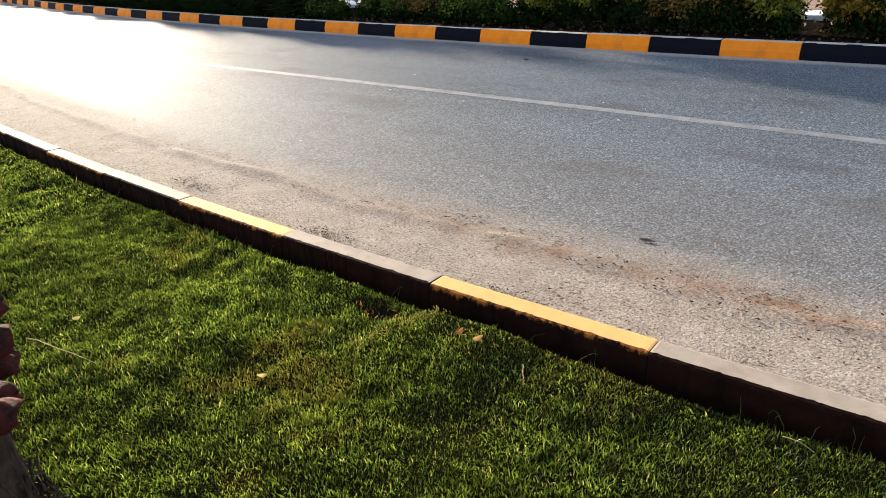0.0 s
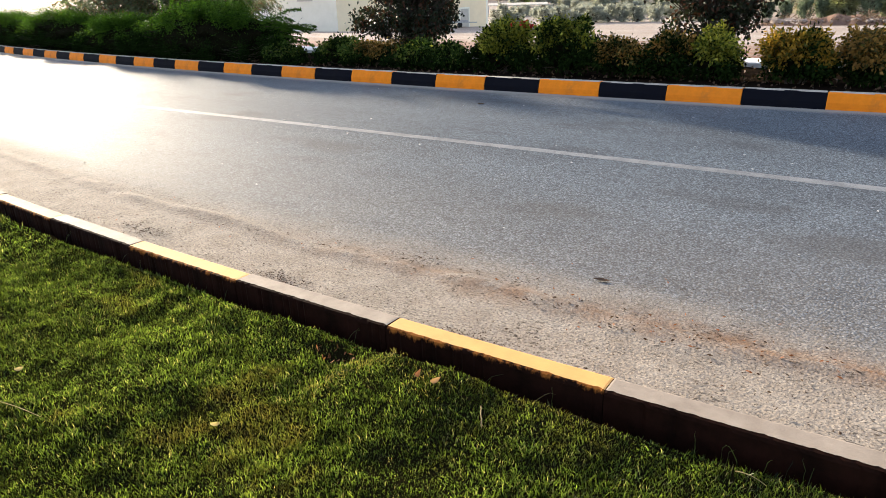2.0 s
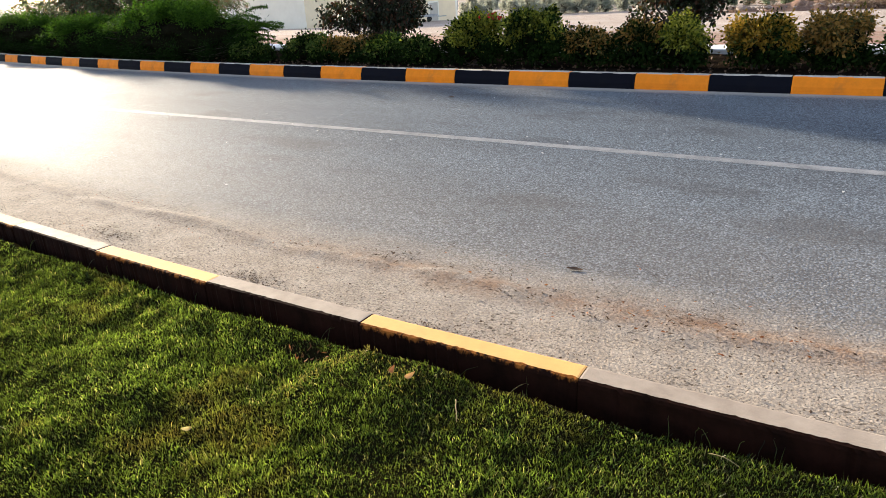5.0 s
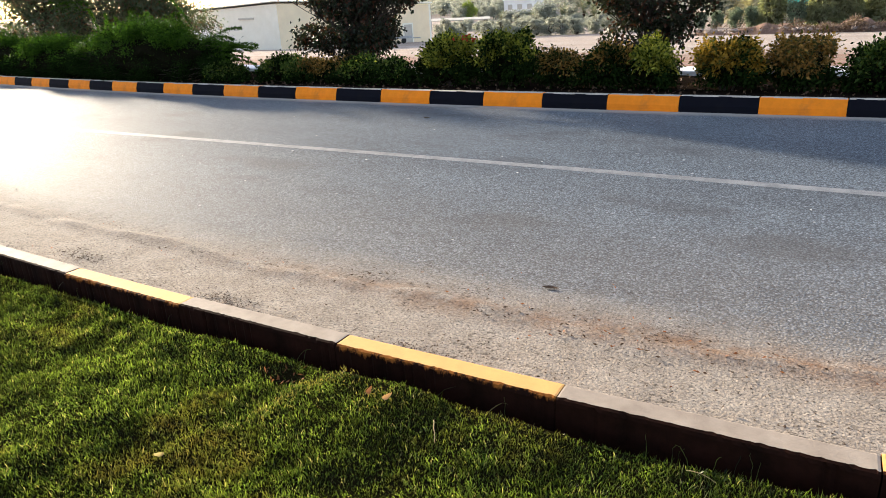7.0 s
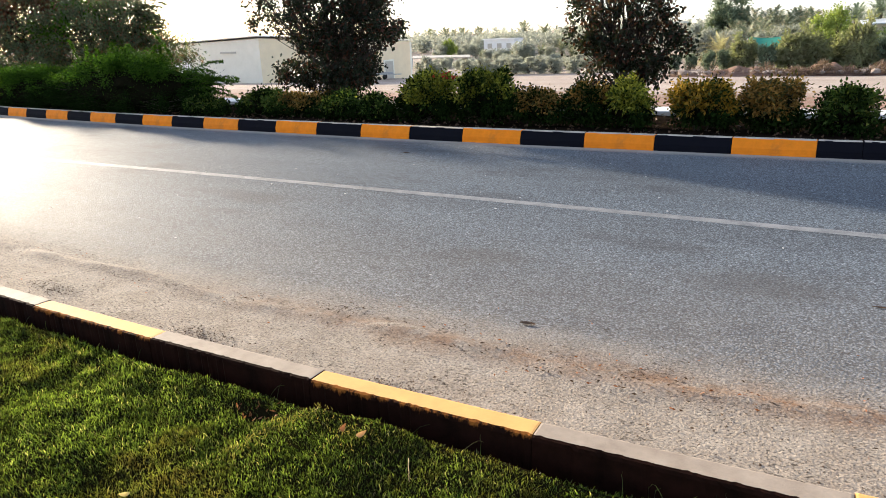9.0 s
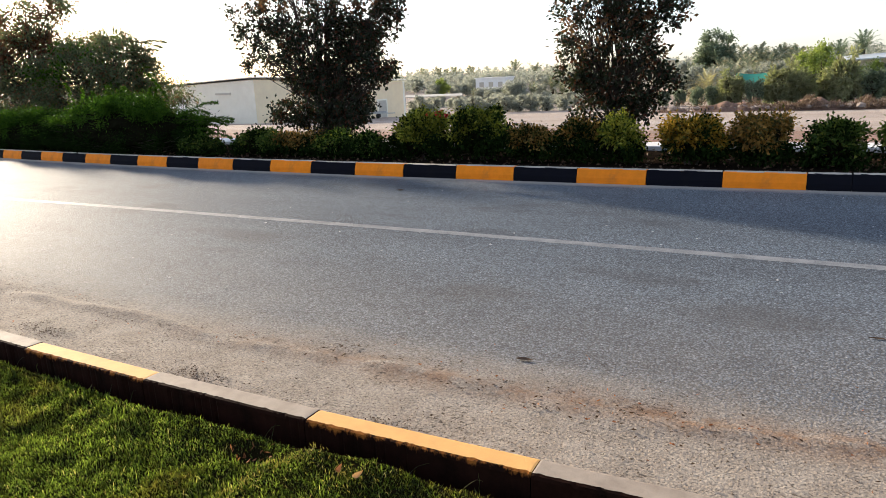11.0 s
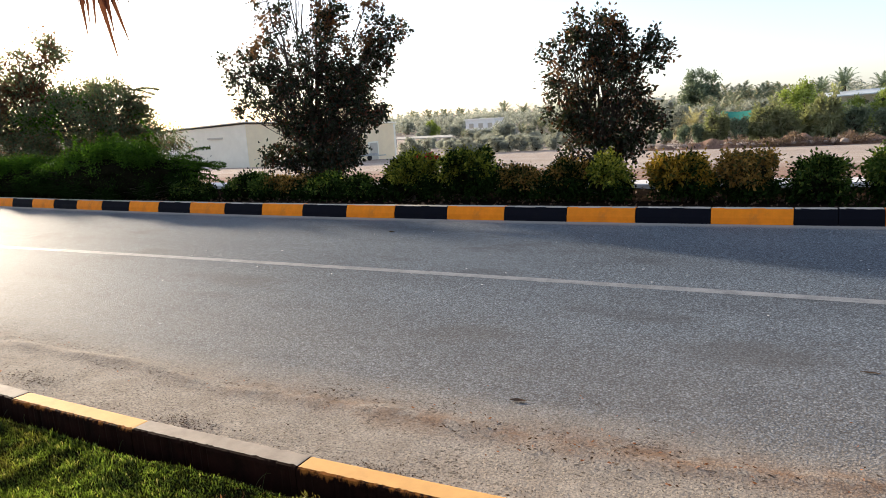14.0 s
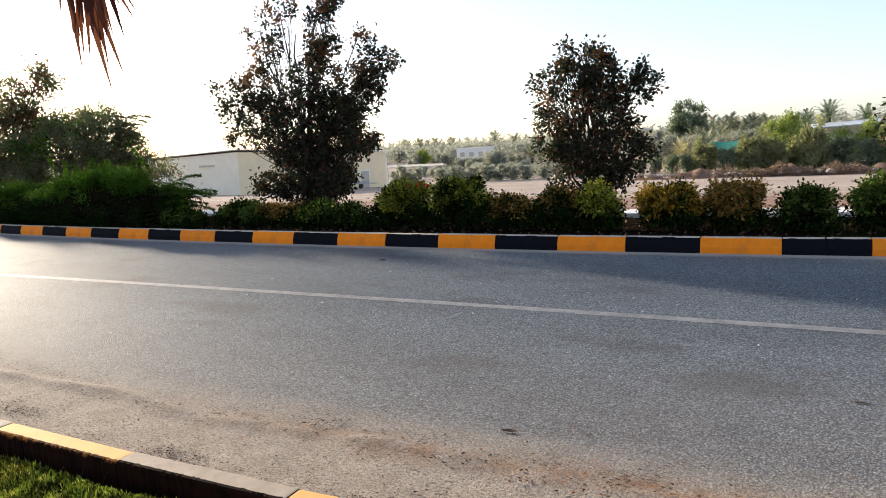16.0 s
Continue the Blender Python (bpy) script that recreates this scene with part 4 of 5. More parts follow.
def slab(corners, down):
    """A closed slab from four top corners, down metres thick."""
    t = [np.asarray(c, float) for c in corners]
    v = t + [c - np.array([0, 0, down]) for c in t]
    return v, [(0, 1, 2, 3), (7, 6, 5, 4), (0, 4, 5, 1), (1, 5, 6, 2), (2, 6, 7, 3), (3, 7, 4, 0)]


def on_wall(a, b, u0, u1, z0, z1, proud, deep):
    """A box on the wall from a to b, between fractions u0 and u1 of its length."""
    a, b = np.asarray(a[:2]), np.asarray(b[:2])
    d = (b - a) / np.linalg.norm(b - a)
    nrm = np.array([d[1], -d[0]])
    if nrm @ (np.zeros(2) - a) < 0:
        nrm = -nrm
    p, q = a + (b - a) * u0, a + (b - a) * u1
    pts = [p + nrm * proud, q + nrm * proud, q - nrm * deep, p - nrm * deep]
    v = [(*c, z0) for c in pts] + [(*c, z1) for c in pts]
    return v, [(0, 1, 2, 3), (7, 6, 5, 4), (0, 4, 5, 1), (1, 5, 6, 2), (2, 6, 7, 3), (3, 7, 4, 0)]


def wall_prism(a, b, z0, za, zb, thick):
    a2, b2 = np.asarray(a[:2]), np.asarray(b[:2])
    d = (b2 - a2) / np.linalg.norm(b2 - a2)
    nrm = np.array([d[1], -d[0]])
    if nrm @ (-a2) > 0:
        nrm = -nrm
    back_a, back_b = a2 + nrm * thick, b2 + nrm * thick
    v = [(*a2, z0), (*b2, z0), (*back_b, z0), (*back_a, z0), (*a2, za), (*b2, zb), (*back_b, zb), (*back_a, za)]
    return v, [(3, 2, 1, 0), (4, 5, 6, 7), (0, 1, 5, 4), (1, 2, 6, 5), (2, 3, 7, 6), (3, 0, 4, 7)]


shed = thing("shed_building", "long low cream shed with a shallow pale sheet roof", "building")
A, B, C = far_at(30.05, 62.0, -2.6), far_at(41.75, 50.0, -2.6), far_at(49.5, 60.0, -2.6)
Dk = A + C - B
zA, zB, zC = 1.28, 1.9, 1.6
# lit side and shaded end are painted as two different wall colours
part("wall", mesh_of("wall", *wall_prism(A, B, -2.6, zA, zB, 0.25), WALL_CREAM), shed, "cream side wall, its warm light in the colour")
part("wall", mesh_of("wall", *wall_prism(B, C, -2.6, zB, zC, 0.25), WALL_PALE), shed, "pale grey end wall, its shade in the colour")
part("wall", mesh_of("wall", *wall_prism(C, Dk, -2.6, zC, zA, 0.25), WALL_PALE), shed)
part("wall", mesh_of("wall", *wall_prism(Dk, A, -2.6, zA, zA, 0.25), WALL_PALE), shed)
out = lambda p, s: (p - (A + C) / 2) * s + (A + C) / 2
part("roof", mesh_of("roof", *slab([np.array([*out(p, 1.03)[:2], z + 0.14]) for p, z in ((A, zA), (B, zB + 0.06), (C, zC), (Dk, zA + 0.3))], 0.07), ROOF_SHEET), shed, "pale corrugated sheet roof")
for u0, u1, z0, z1 in ((0.14, 0.22, -1.9, -0.1), (0.42, 0.5, -1.7, 0.0), (0.66, 0.74, -1.7, 0.1)):
    fr = part("window", mesh_of("window", *on_wall(A, B, u0, u1, z0, z1, 0.06, 0.02), WALL_PALE), shed, "pale shuttered window")
    part("shutter", mesh_of("shutter", *on_wall(A, B, u0 + 0.01, u1 - 0.01, z0 + 0.12, z1 - 0.12, 0.09, -0.03), SHADE), fr)
part("door", mesh_of("door", *on_wall(B, C, 0.62, 0.8, -1.6, 0.9, 0.05, 0.02), DOOR_WHITE), shed, "white sliding door")
part("vent", mesh_of("vent", *on_wall(B, C, 0.2, 0.33, 0.95, 1.08, 0.08, 0.02), SHADE), shed, "narrow grey vent")

# a flat trailer stands against the shed
tr_at = far_at(32.6, 57.0)
trailer = thing("flat_trailer", "small flat trailer with dark tyres beside the shed", "trailer", at=tuple(tr_at))
trailer.rotation_euler = (0, 0, radians(25))
trailer.scale = (0.45, 0.45, 0.6)
part("bed", mesh_of("bed", *joined([box_arrays(-2.6, 2.6, -0.9, 0.9, 0.62, 0.72), box_arrays(-2.6, 2.6, -0.9, -0.84, 0.72, 0.95), box_arrays(2.6, 4.0, -0.06, 0.06, 0.55, 0.66)]), STEEL), trailer)
for wx in (1.0,):
    for wy in (-0.95, 0.95):
        wv, wf = tube([(wx, wy - 0.1, 0.32), (wx, wy - 0.08, 0.32), (wx, wy + 0.08, 0.32), (wx, wy + 0.1, 0.32)], [0.24, 0.33, 0.33, 0.24], 16)
        wf = list(wf) + [tuple(range(16)), tuple(range(48, 64))]
        wheel = part("wheel", mesh_of("wheel", wv, wf, RUBBER), trailer, "black tyre")
        part("hub", mesh_of("hub", *tube([(wx, wy - 0.11, 0.32), (wx, wy + 0.11, 0.32)], [0.12, 0.12], 10), STEEL), wheel)
part("prop", mesh_of("prop", *box_arrays(-1.9, -1.7, -0.6, 0.6, 0.0, 0.62), RUBBER), trailer)

# white house among the far trees
wh = far_at(22.6, 121.0, -1.45)
house = thing("white_house", "small flat-roofed white house among far trees", "house", at=tuple(wh))
part("wall", mesh_of("wall", *box_arrays(-2.7, 2.7, -2, 2, 0, 2.2), DOOR_WHITE), house)
part("roof", mesh_of("roof", *box_arrays(-2.85, 2.85, -2.15, 2.15, 2.2, 2.36), DOOR_WHITE), house)
for wx in (-2, -0.3, 1.4):
    part("window", mesh_of("window", *box_arrays(wx, wx + 0.8, -2.04, -1.9, 0.8, 1.6), SHADE), house)
wh2 = far_at(10.2, 105.0, -1.2)
house2 = thing("white_house", "small pale house half hidden by trees", "house", at=tuple(wh2))
part("wall", mesh_of("wall", *box_arrays(-2.4, 2.4, -2, 2, 0, 3.4), WALL_CREAM), house2)
part("roof", mesh_of("roof", *box_arrays(-2.6, 2.6, -2.2, 2.2, 3.4, 3.65), WALL_PALE), house2)

# farm shed with a grey-blue roof on the rise
fs = far_at(-4.5, 92.0, -1.8)
farm = thing("farm_shed", "open farm shed with a sloping grey-blue roof", "building", at=tuple(fs))
part("roof", mesh_of("roof", *slab([(-3.0, -2.5, 3.1), (6.5, -2.5, 3.45), (6.5, 3, 3.9), (-3.0, 3, 3.55)], 0.12), ROOF_BLUE), farm)
part("wall", mesh_of("wall", *box_arrays(-2.8, 6.2, 2.4, 2.7, 0, 3.35), WALL_PALE), farm)
for px in (-2.8, 0.2, 3.2, 6.1):
    part("post", mesh_of("post", *box_arrays(px - 0.08, px + 0.08, -2.3, -2.14, 0, 3.0 + (px + 3.0) * 0.037), STEEL), farm)

# teal shade net on poles
tn = far_at(3.15, 74.0)
net = thing("shade_net", "teal shade net stretched over poles", "shade net", at=tuple(tn))
nv = [(-1.6 + 3.2 * i / 10, j * 0.6 - 1.2, 2.05 - 0.15 * math.sin(math.pi * i / 10) + 0.2 * j) for j in range(5) for i in range(11)]
nv += [(x, y, z - 0.02) for x, y, z in nv]
nf = [(j * 11 + i, j * 11 + i + 1, j * 11 + i + 12, j * 11 + i + 11) for j in range(4) for i in range(10)]
nf += [tuple(reversed([k + 55 for k in q])) for q in nf]
part("net", mesh_of("net", nv, nf, NET), net)
for px, py in ((-1.6, -1.2), (1.6, -1.2), (-1.6, 1.2), (1.6, 1.2)):
    part("pole", mesh_of("pole", *tube([(px, py, -0.1), (px, py, 2.75)], [0.05, 0.04], 6), STEEL), net)

# low pale walls: one beyond the spoil bank, one along the edge of the groves
for (az0, az1, d0, d1, zb, zt, lab) in ((-3.0, -12.0, 57.8, 59.5, -2.3, -1.62, "low pale concrete wall beyond the bank"), (25.0, 29.6, 93.0, 96.0, -2.6, -1.85, "long low pale wall along the groves")):
    wa, wb = far_at(az0, d0), far_at(az1, d1)
    tagged(new("low_wall", mesh_of("low_wall", *wall_prism(wa, wb, zb, zt, zt, 0.2), WALL_PALE)), lab, "wall")

# spoil bank with rubble along the far side of the field
bx = np.linspace(-10, 22, 193)
brow = [(-2.6, 0.0), (-1.6, 0.35), (-0.6, 0.75), (0.4, 0.85), (1.4, 0.4), (2.4, -0.1)]
bv, bfc = [], []
for x in bx:
    for o, hh in brow:
        yy = 55 + 0.18 * x + o
        bv.append((x, yy, ground_z(x, yy) - 0.15 + hh * (0.7 + 0.6 * noise.noise((x * 0.35, o * 0.4, 0)) + 0.55 * noise.noise((x * 1.6, o * 1.3, 3.0))) * min(1, (x + 11) / 5)))
bfc = [(i * 6 + j, (i + 1) * 6 + j, (i + 1) * 6 + j + 1, i * 6 + j + 1) for i in range(192) for j in range(5)]
tagged(new("spoil_bank", mesh_of("spoil_bank", bv, bfc, BANK_SOIL, True)), "low reddish-brown bank of spoil across the field", "bank", kind="structure")


def rock_mesh(seed):
    rng = random.Random(seed)
    bm = bmesh.new()
    bmesh.ops.create_icosphere(bm, subdivisions=1, radius=1.0)
    for v in bm.verts:
        v.co *= rng.uniform(0.7, 1.15)
        v.co.z *= 0.7
    me = bpy.data.meshes.new("rock")
    bm.to_mesh(me)
    bm.free()
    me.materials.append(ROCK)
    return me


rocks = [rock_mesh(s) for s in range(3)]
rr = random.Random(3)
for i in range(110):
    x = rr.uniform(-9, 14)
    yy = 55 + 0.18 * x + rr.uniform(-2.4, 0.6)
    ob = new("rock", rr.choice(rocks))
    sc = 0.1 + 0.25 * rr.random() ** 2
    ob.matrix_world = Matrix.Translation((x, yy, ground_z(x, yy) + 0.25 + 0.1 * sc)) @ Euler((0, 0, rr.uniform(0, 6))).to_matrix().to_4x4() @ Matrix.Diagonal((sc * 1.3, sc, sc, 1))
    tagged(ob, "grey-brown rock on the spoil bank", "rock", "rocks on the bank")


def blob_tree(name, label, leaf, seed, h, r, n, size, group, trunk=0.3, flat=1.0):
    rng = random.Random(seed)
    lumps = [(0, 0, h * 0.5, r * 0.75, r * 0.75, h * 0.46, 3.0)]
    for i in range(6):
        a = rng.uniform(0, 6.28)
        lumps.append((math.cos(a) * r * 0.55, math.sin(a) * r * 0.55, h * rng.uniform(0.2, 0.85) * flat, r * 0.38, r * 0.38, h * 0.16, 0.7))
    return tree(name, label, (0, 0, 0), h, lumps, leaf, seed, 70, n, size, size * 0.6, h * 0.025, 0.1, r * 0.14, group)


def put(proto, places, seed, spin=True):
    """Moves the first one to its place and sets copies on the others: (bearing, range, scale)."""
    rng = random.Random(seed)
    for i, (az, dist, sc) in enumerate(places):
        p = far_at(az, dist)
        m = Matrix.Translation(p - np.array([0, 0, 0.05])) @ Euler((0, 0, rng.uniform(0, 6.28) if spin else 0)).to_matrix().to_4x4() @ Matrix.Diagonal((sc, sc, sc * rng.uniform(0.92, 1.08), 1))
        if i:
            copy_thing(proto, m)
    p = far_at(*places[0][:2])
    proto.matrix_world = Matrix.Translation(p - np.array([0, 0, 0.05])) @ Matrix.Diagonal((places[0][2],) * 3 + (1,))


def column_tree(name, label, leaf, seed, n, group, wispy=0.0):
    """A clipped tree one metre high and one wide, leafy down to the ground, to be scaled in place."""
    rng = random.Random(seed)
    lumps = [(0, 0, 0.48, 0.36, 0.36, 0.44, 3.0), (0, 0, 0.2, 0.38, 0.38, 0.2, 1.4)]
    for i in range(7):
        a = rng.uniform(0, 6.28)
        lumps.append((math.cos(a) * 0.24, math.sin(a) * 0.24, rng.uniform(0.35, 0.9 + 0.1 * wispy), 0.13, 0.13, 0.12 + 0.1 * wispy, 0.5))
    return tree(name, label, (0, 0, 0), 1.0, lumps, leaf, seed, 90, n, 0.1 + 0.05 * wispy, 0.045, 0.03, 0.05, 0.06, group)


def stand(proto, places):
    """Sets a one-metre tree and its copies at (bearing, range, height, width)."""
    for i, (az, dist, h, w) in enumerate(places):
        m = Matrix.Translation(far_at(az, dist) - np.array([0, 0, 0.05])) @ Euler((0, 0, i * 2.4)).to_matrix().to_4x4() @ Matrix.Diagonal((w, w, h, 1))
        if i:
            copy = copy_thing(proto, Matrix.Identity(4))
            copy.matrix_world = m
        else:
            first = m
    proto.matrix_world = first


rf = random.Random(8)
stand(column_tree("clipped_tree", "clipped blue-green tree in a row beyond the field", LV_FAR_DARK_HAZED, 61, 2400, "row of clipped trees"),
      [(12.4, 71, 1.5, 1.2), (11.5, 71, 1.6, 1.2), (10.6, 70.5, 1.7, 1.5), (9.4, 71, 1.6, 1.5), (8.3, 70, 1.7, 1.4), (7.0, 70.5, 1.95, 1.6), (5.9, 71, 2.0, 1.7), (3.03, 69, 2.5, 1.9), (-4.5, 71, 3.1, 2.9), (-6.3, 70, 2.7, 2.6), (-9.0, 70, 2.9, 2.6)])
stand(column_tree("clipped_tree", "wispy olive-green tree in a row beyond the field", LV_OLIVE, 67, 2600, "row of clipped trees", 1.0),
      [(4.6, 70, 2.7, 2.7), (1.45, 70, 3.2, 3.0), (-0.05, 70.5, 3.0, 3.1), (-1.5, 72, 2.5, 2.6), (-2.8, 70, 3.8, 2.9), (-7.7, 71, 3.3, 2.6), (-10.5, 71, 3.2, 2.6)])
stand(column_tree("far_shrub", "small rounded grey-green shrub in a far row", LV_FAR_HAZED, 62, 1700, "far row of young trees"),
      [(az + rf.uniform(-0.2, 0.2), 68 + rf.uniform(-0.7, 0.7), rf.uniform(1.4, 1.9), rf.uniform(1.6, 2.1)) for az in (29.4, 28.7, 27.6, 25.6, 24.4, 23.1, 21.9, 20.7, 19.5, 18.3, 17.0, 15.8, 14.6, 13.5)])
grey = blob_tree("far_tree", "hazy grey-green tree on the rise", LV_FAR_HAZED, 63, 4.2, 2.3, 3600, 0.27, "far trees")
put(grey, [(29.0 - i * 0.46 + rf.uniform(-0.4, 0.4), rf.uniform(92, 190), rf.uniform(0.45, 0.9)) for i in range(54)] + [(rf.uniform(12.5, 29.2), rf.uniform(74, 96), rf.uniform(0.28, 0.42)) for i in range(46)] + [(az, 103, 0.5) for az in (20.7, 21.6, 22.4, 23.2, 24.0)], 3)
right_trees = blob_tree("far_tree", "hazy green tree among palms on the rise", LV_FAR_HAZED, 64, 4.2, 2.1, 3600, 0.27, "far trees")
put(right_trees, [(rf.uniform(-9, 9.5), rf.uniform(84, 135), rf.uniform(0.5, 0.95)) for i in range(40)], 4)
big = blob_tree("far_tree", "large rounded grey-green tree against the sky", LV_FAR_DARK_HAZED, 65, 8.0, 3.0, 13000, 0.33, "far trees")
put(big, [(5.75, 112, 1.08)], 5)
bright = blob_tree("far_tree", "bright yellow-green tree beyond the field", LV_FAR_BRIGHT, 66, 5.0, 2.3, 6000, 0.24, "far trees")
put(bright, [(-1.25, 82, 1.12), (-2.6, 85, 0.75), (-4.6, 80, 0.72), (-6.3, 82, 0.86), (-8.5, 84, 1.05), (26.8, 118, 0.6)], 6)


def date_palm(label, seed, h, fronds, reach, leaf=LV_PALM, low=-0.2, group="far palms"):
    """A palm with a rough trunk and long arching fronds of many narrow leaflets."""
    rng = np.random.default_rng(seed)
    root = thing("date_palm", label, "palm", group)
    v, f = tube([(0, 0, -0.1), (0.05, 0, h * 0.5), (0, 0.05, h)], [0.24, 0.2, 0.22], 8)
    part("trunk", mesh_of("trunk", v, f, PALM_BARK, True), root)
    vs = []
    for k in range(fronds):
        a, lift = k * 2.4 + rng.uniform(-0.3, 0.3), low + (1.35 - low) * (k + rng.random()) / fronds
        d = np.array([math.cos(a) * math.cos(lift), math.sin(a) * math.cos(lift), math.sin(lift)])
        L = reach * rng.uniform(0.85, 1.1)
        s = np.linspace(0.06, 1, 23)
        line = np.array([0, 0, h]) + d * (s * L)[:, None] + np.array([0, 0, -1]) * (0.5 * L * s ** 2.4 * math.cos(lift) ** 0.5)[:, None]
        side = unit(np.cross(d, [0, 0, 1.0]))
        for i in range(22):
            w = reach * 0.13 * math.sin(math.pi * min(1, 0.22 + s[i] * 0.76)) ** 0.8
            t = unit(line[i + 1] - line[i])
            for sg in (1, -1):
                tip = line[i] + side * sg * w + t * w * 0.8 + np.array([0, 0, w * rng.uniform(-0.35, 0.3)])
                vs += [line[i], line[i] + t * reach * 0.022, tip, line[i] - t * reach * 0.01]
    vs = np.array(vs)
    part("crown", fast_mesh("crown", vs, np.arange(len(vs)).reshape(-1, 4), leaf), root)
    return root


palm = date_palm("tall date palm with arching grey-green fronds", 71, 4.3, 34, 2.9, LV_FAR_DARK_HAZED)
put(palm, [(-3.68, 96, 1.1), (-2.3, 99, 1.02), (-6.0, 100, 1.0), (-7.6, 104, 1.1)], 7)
low_palm = date_palm("bushy low date palm with grey-green fronds", 72, 1.0, 34, 2.7)
put(low_palm, [(-1.4, 108, 1.9), (0.3, 104, 1.9), (1.2, 110, 2.1), (2.0, 106, 1.9), (2.9, 110, 2.1), (3.7, 106, 2.0), (4.6, 112, 2.1), (5.0, 86, 1.0), (4.0, 87, 1.0), (2.2, 88, 1.1), (0.9, 90, 1.1), (3.3, 92, 1.3), (1.7, 94, 1.3), (7.6, 92, 0.9), (-5.2, 84, 0.8), (4.6, 95, 1.5), (2.8, 83, 1.0), (5.8, 98, 1.4), (0.2, 92, 1.3), (7.4, 100, 1.3), (3.8, 100, 1.6), (1.2, 101, 1.6), (2.4, 102, 1.6), (-0.4, 101, 1.5), (5.2, 103, 1.5), (15.5, 108, 1.1), (18, 106, 1.1), (21.8, 98, 0.8), (20.6, 100, 0.85), (19.6, 99, 0.85), (24.3, 102, 0.75), (17.2, 98, 0.9),
               (13.2, 160, 1.5), (14, 165, 1.6), (16.5, 170, 1.5), (18.2, 160, 1.5), (19.4, 168, 1.7), (21, 175, 1.7), (24.5, 165, 1.5), (25.8, 170, 1.7), (26.6, 160, 1.5), (27.2, 172, 1.6), (28.3, 165, 1.6), (12.2, 150, 1.4)], 8)
straw_palm = date_palm("bushy date palm with straw-coloured drooping fronds", 73, 1.6, 44, 3.0, LV_STRAW, -0.6)
put(straw_palm, [(6.25, 80, 0.95), (7.1, 84, 0.7), (5.4, 83, 0.7)], 9)

# long low farm canopy
fc = far_at(27.6, 96.0)
canopy = thing("farm_canopy", "long low open canopy with a thin grey roof", "building", at=tuple(fc))
canopy.rotation_euler = (0, 0, radians(24))
part("roof", mesh_of("roof", *slab([(-3.9, -1.6, 1.5), (3.9, -1.6, 1.42), (3.9, 1.8, 1.6), (-3.9, 1.8, 1.68)], 0.1), SHADE), canopy)
for px in (-3.7, -1.2, 1.2, 3.7):
    part("post", mesh_of("post", *box_arrays(px - 0.05, px + 0.05, -1.5, -1.4, -0.2, 1.42), STEEL), canopy)


# ---- the palm beside the camera: stubby trunk and one dead hanging fan ----
near_palm = thing("fan_palm", "fan palm with rough reddish leaf bases and a dead hanging frond", "palm", at=(-1.968, 0.282, 0.13))
tv, tf = tube([(0, 0, -0.1), (0, 0, 0.05), (0.01, 0, 0.4), (0, 0.01, 1.2), (0.02, 0.02, 2.2), (0.02, 0.03, 3.3)], [0.23, 0.21, 0.185, 0.17, 0.16, 0.15], 16)
part("trunk", mesh_of("trunk", tv, tf, PALM_BARK, True), near_palm)


def stub_mesh(seed):
    """A worn leaf base: a rounded, lumpy knob pressed against the trunk."""
    rng = random.Random(seed)
    bm = bmesh.new()
    bmesh.ops.create_icosphere(bm, subdivisions=3, radius=1.0)
    for v in bm.verts:
        n = 1 + 0.4 * noise.noise(v.co * 1.6 + Vector((seed * 3.1, 0, 0))) + 0.22 * noise.noise(v.co * 4.0) + 0.1 * noise.noise(v.co * 11.0)
        v.co = Vector((v.co.x * 0.06, v.co.y * 0.045, v.co.z * 0.05 * (1.15 if v.co.z < 0 else 0.85))) * n
    me = bpy.data.meshes.new("leaf_base")
    bm.to_mesh(me)
    bm.free()
    me.materials.append(PALM_STUB)
    me.polygons.foreach_set("use_smooth", [True] * len(me.polygons))
    return me


stubs = [stub_mesh(s) for s in range(4)]
rs = random.Random(2)
for ring in range(20):
    z = 0.42 + ring * 0.125
    for k in range(8):
        a = radians(k * 45 + ring * 26 + rs.uniform(-6, 6))
        rad = 0.19 + 0.18 * (z - 0.42) if z < 0.78 else 0.165  # lower bases flared to fit the camera's view
        m = Matrix.Translation((math.cos(a) * rad, math.sin(a) * rad, z + rs.uniform(-0.02, 0.02))) @ Euler((0, 0, a - math.pi / 2)).to_matrix().to_4x4() @ Euler((radians(-14), 0, radians(rs.uniform(-10, 10)))).to_matrix().to_4x4()
        part("leaf_base", rs.choice(stubs), near_palm, m=m @ Matrix.Diagonal((rs.uniform(0.8, 1.1), (1.4 if z < 0.78 else 1.0), rs.uniform(0.8, 1.15), 1)))
rng = np.random.default_rng(9)
fp, ff = joined([tube(rng.normal(0, 0.02, (5, 3)) + np.linspace([math.cos(a) * 0.2, math.sin(a) * 0.2, 0.35 * rng.random()], [math.cos(a) * 0.25, math.sin(a) * 0.25, 0.02], 5), [0.004, 0.004, 0.003, 0.003, 0.002], 4) for a in rng.uniform(0, 6.28, 160)])
part("root_fibre", mesh_of("root_fibre", fp, ff, PALM_BARK), near_palm, "loose brown fibres at the trunk's foot")

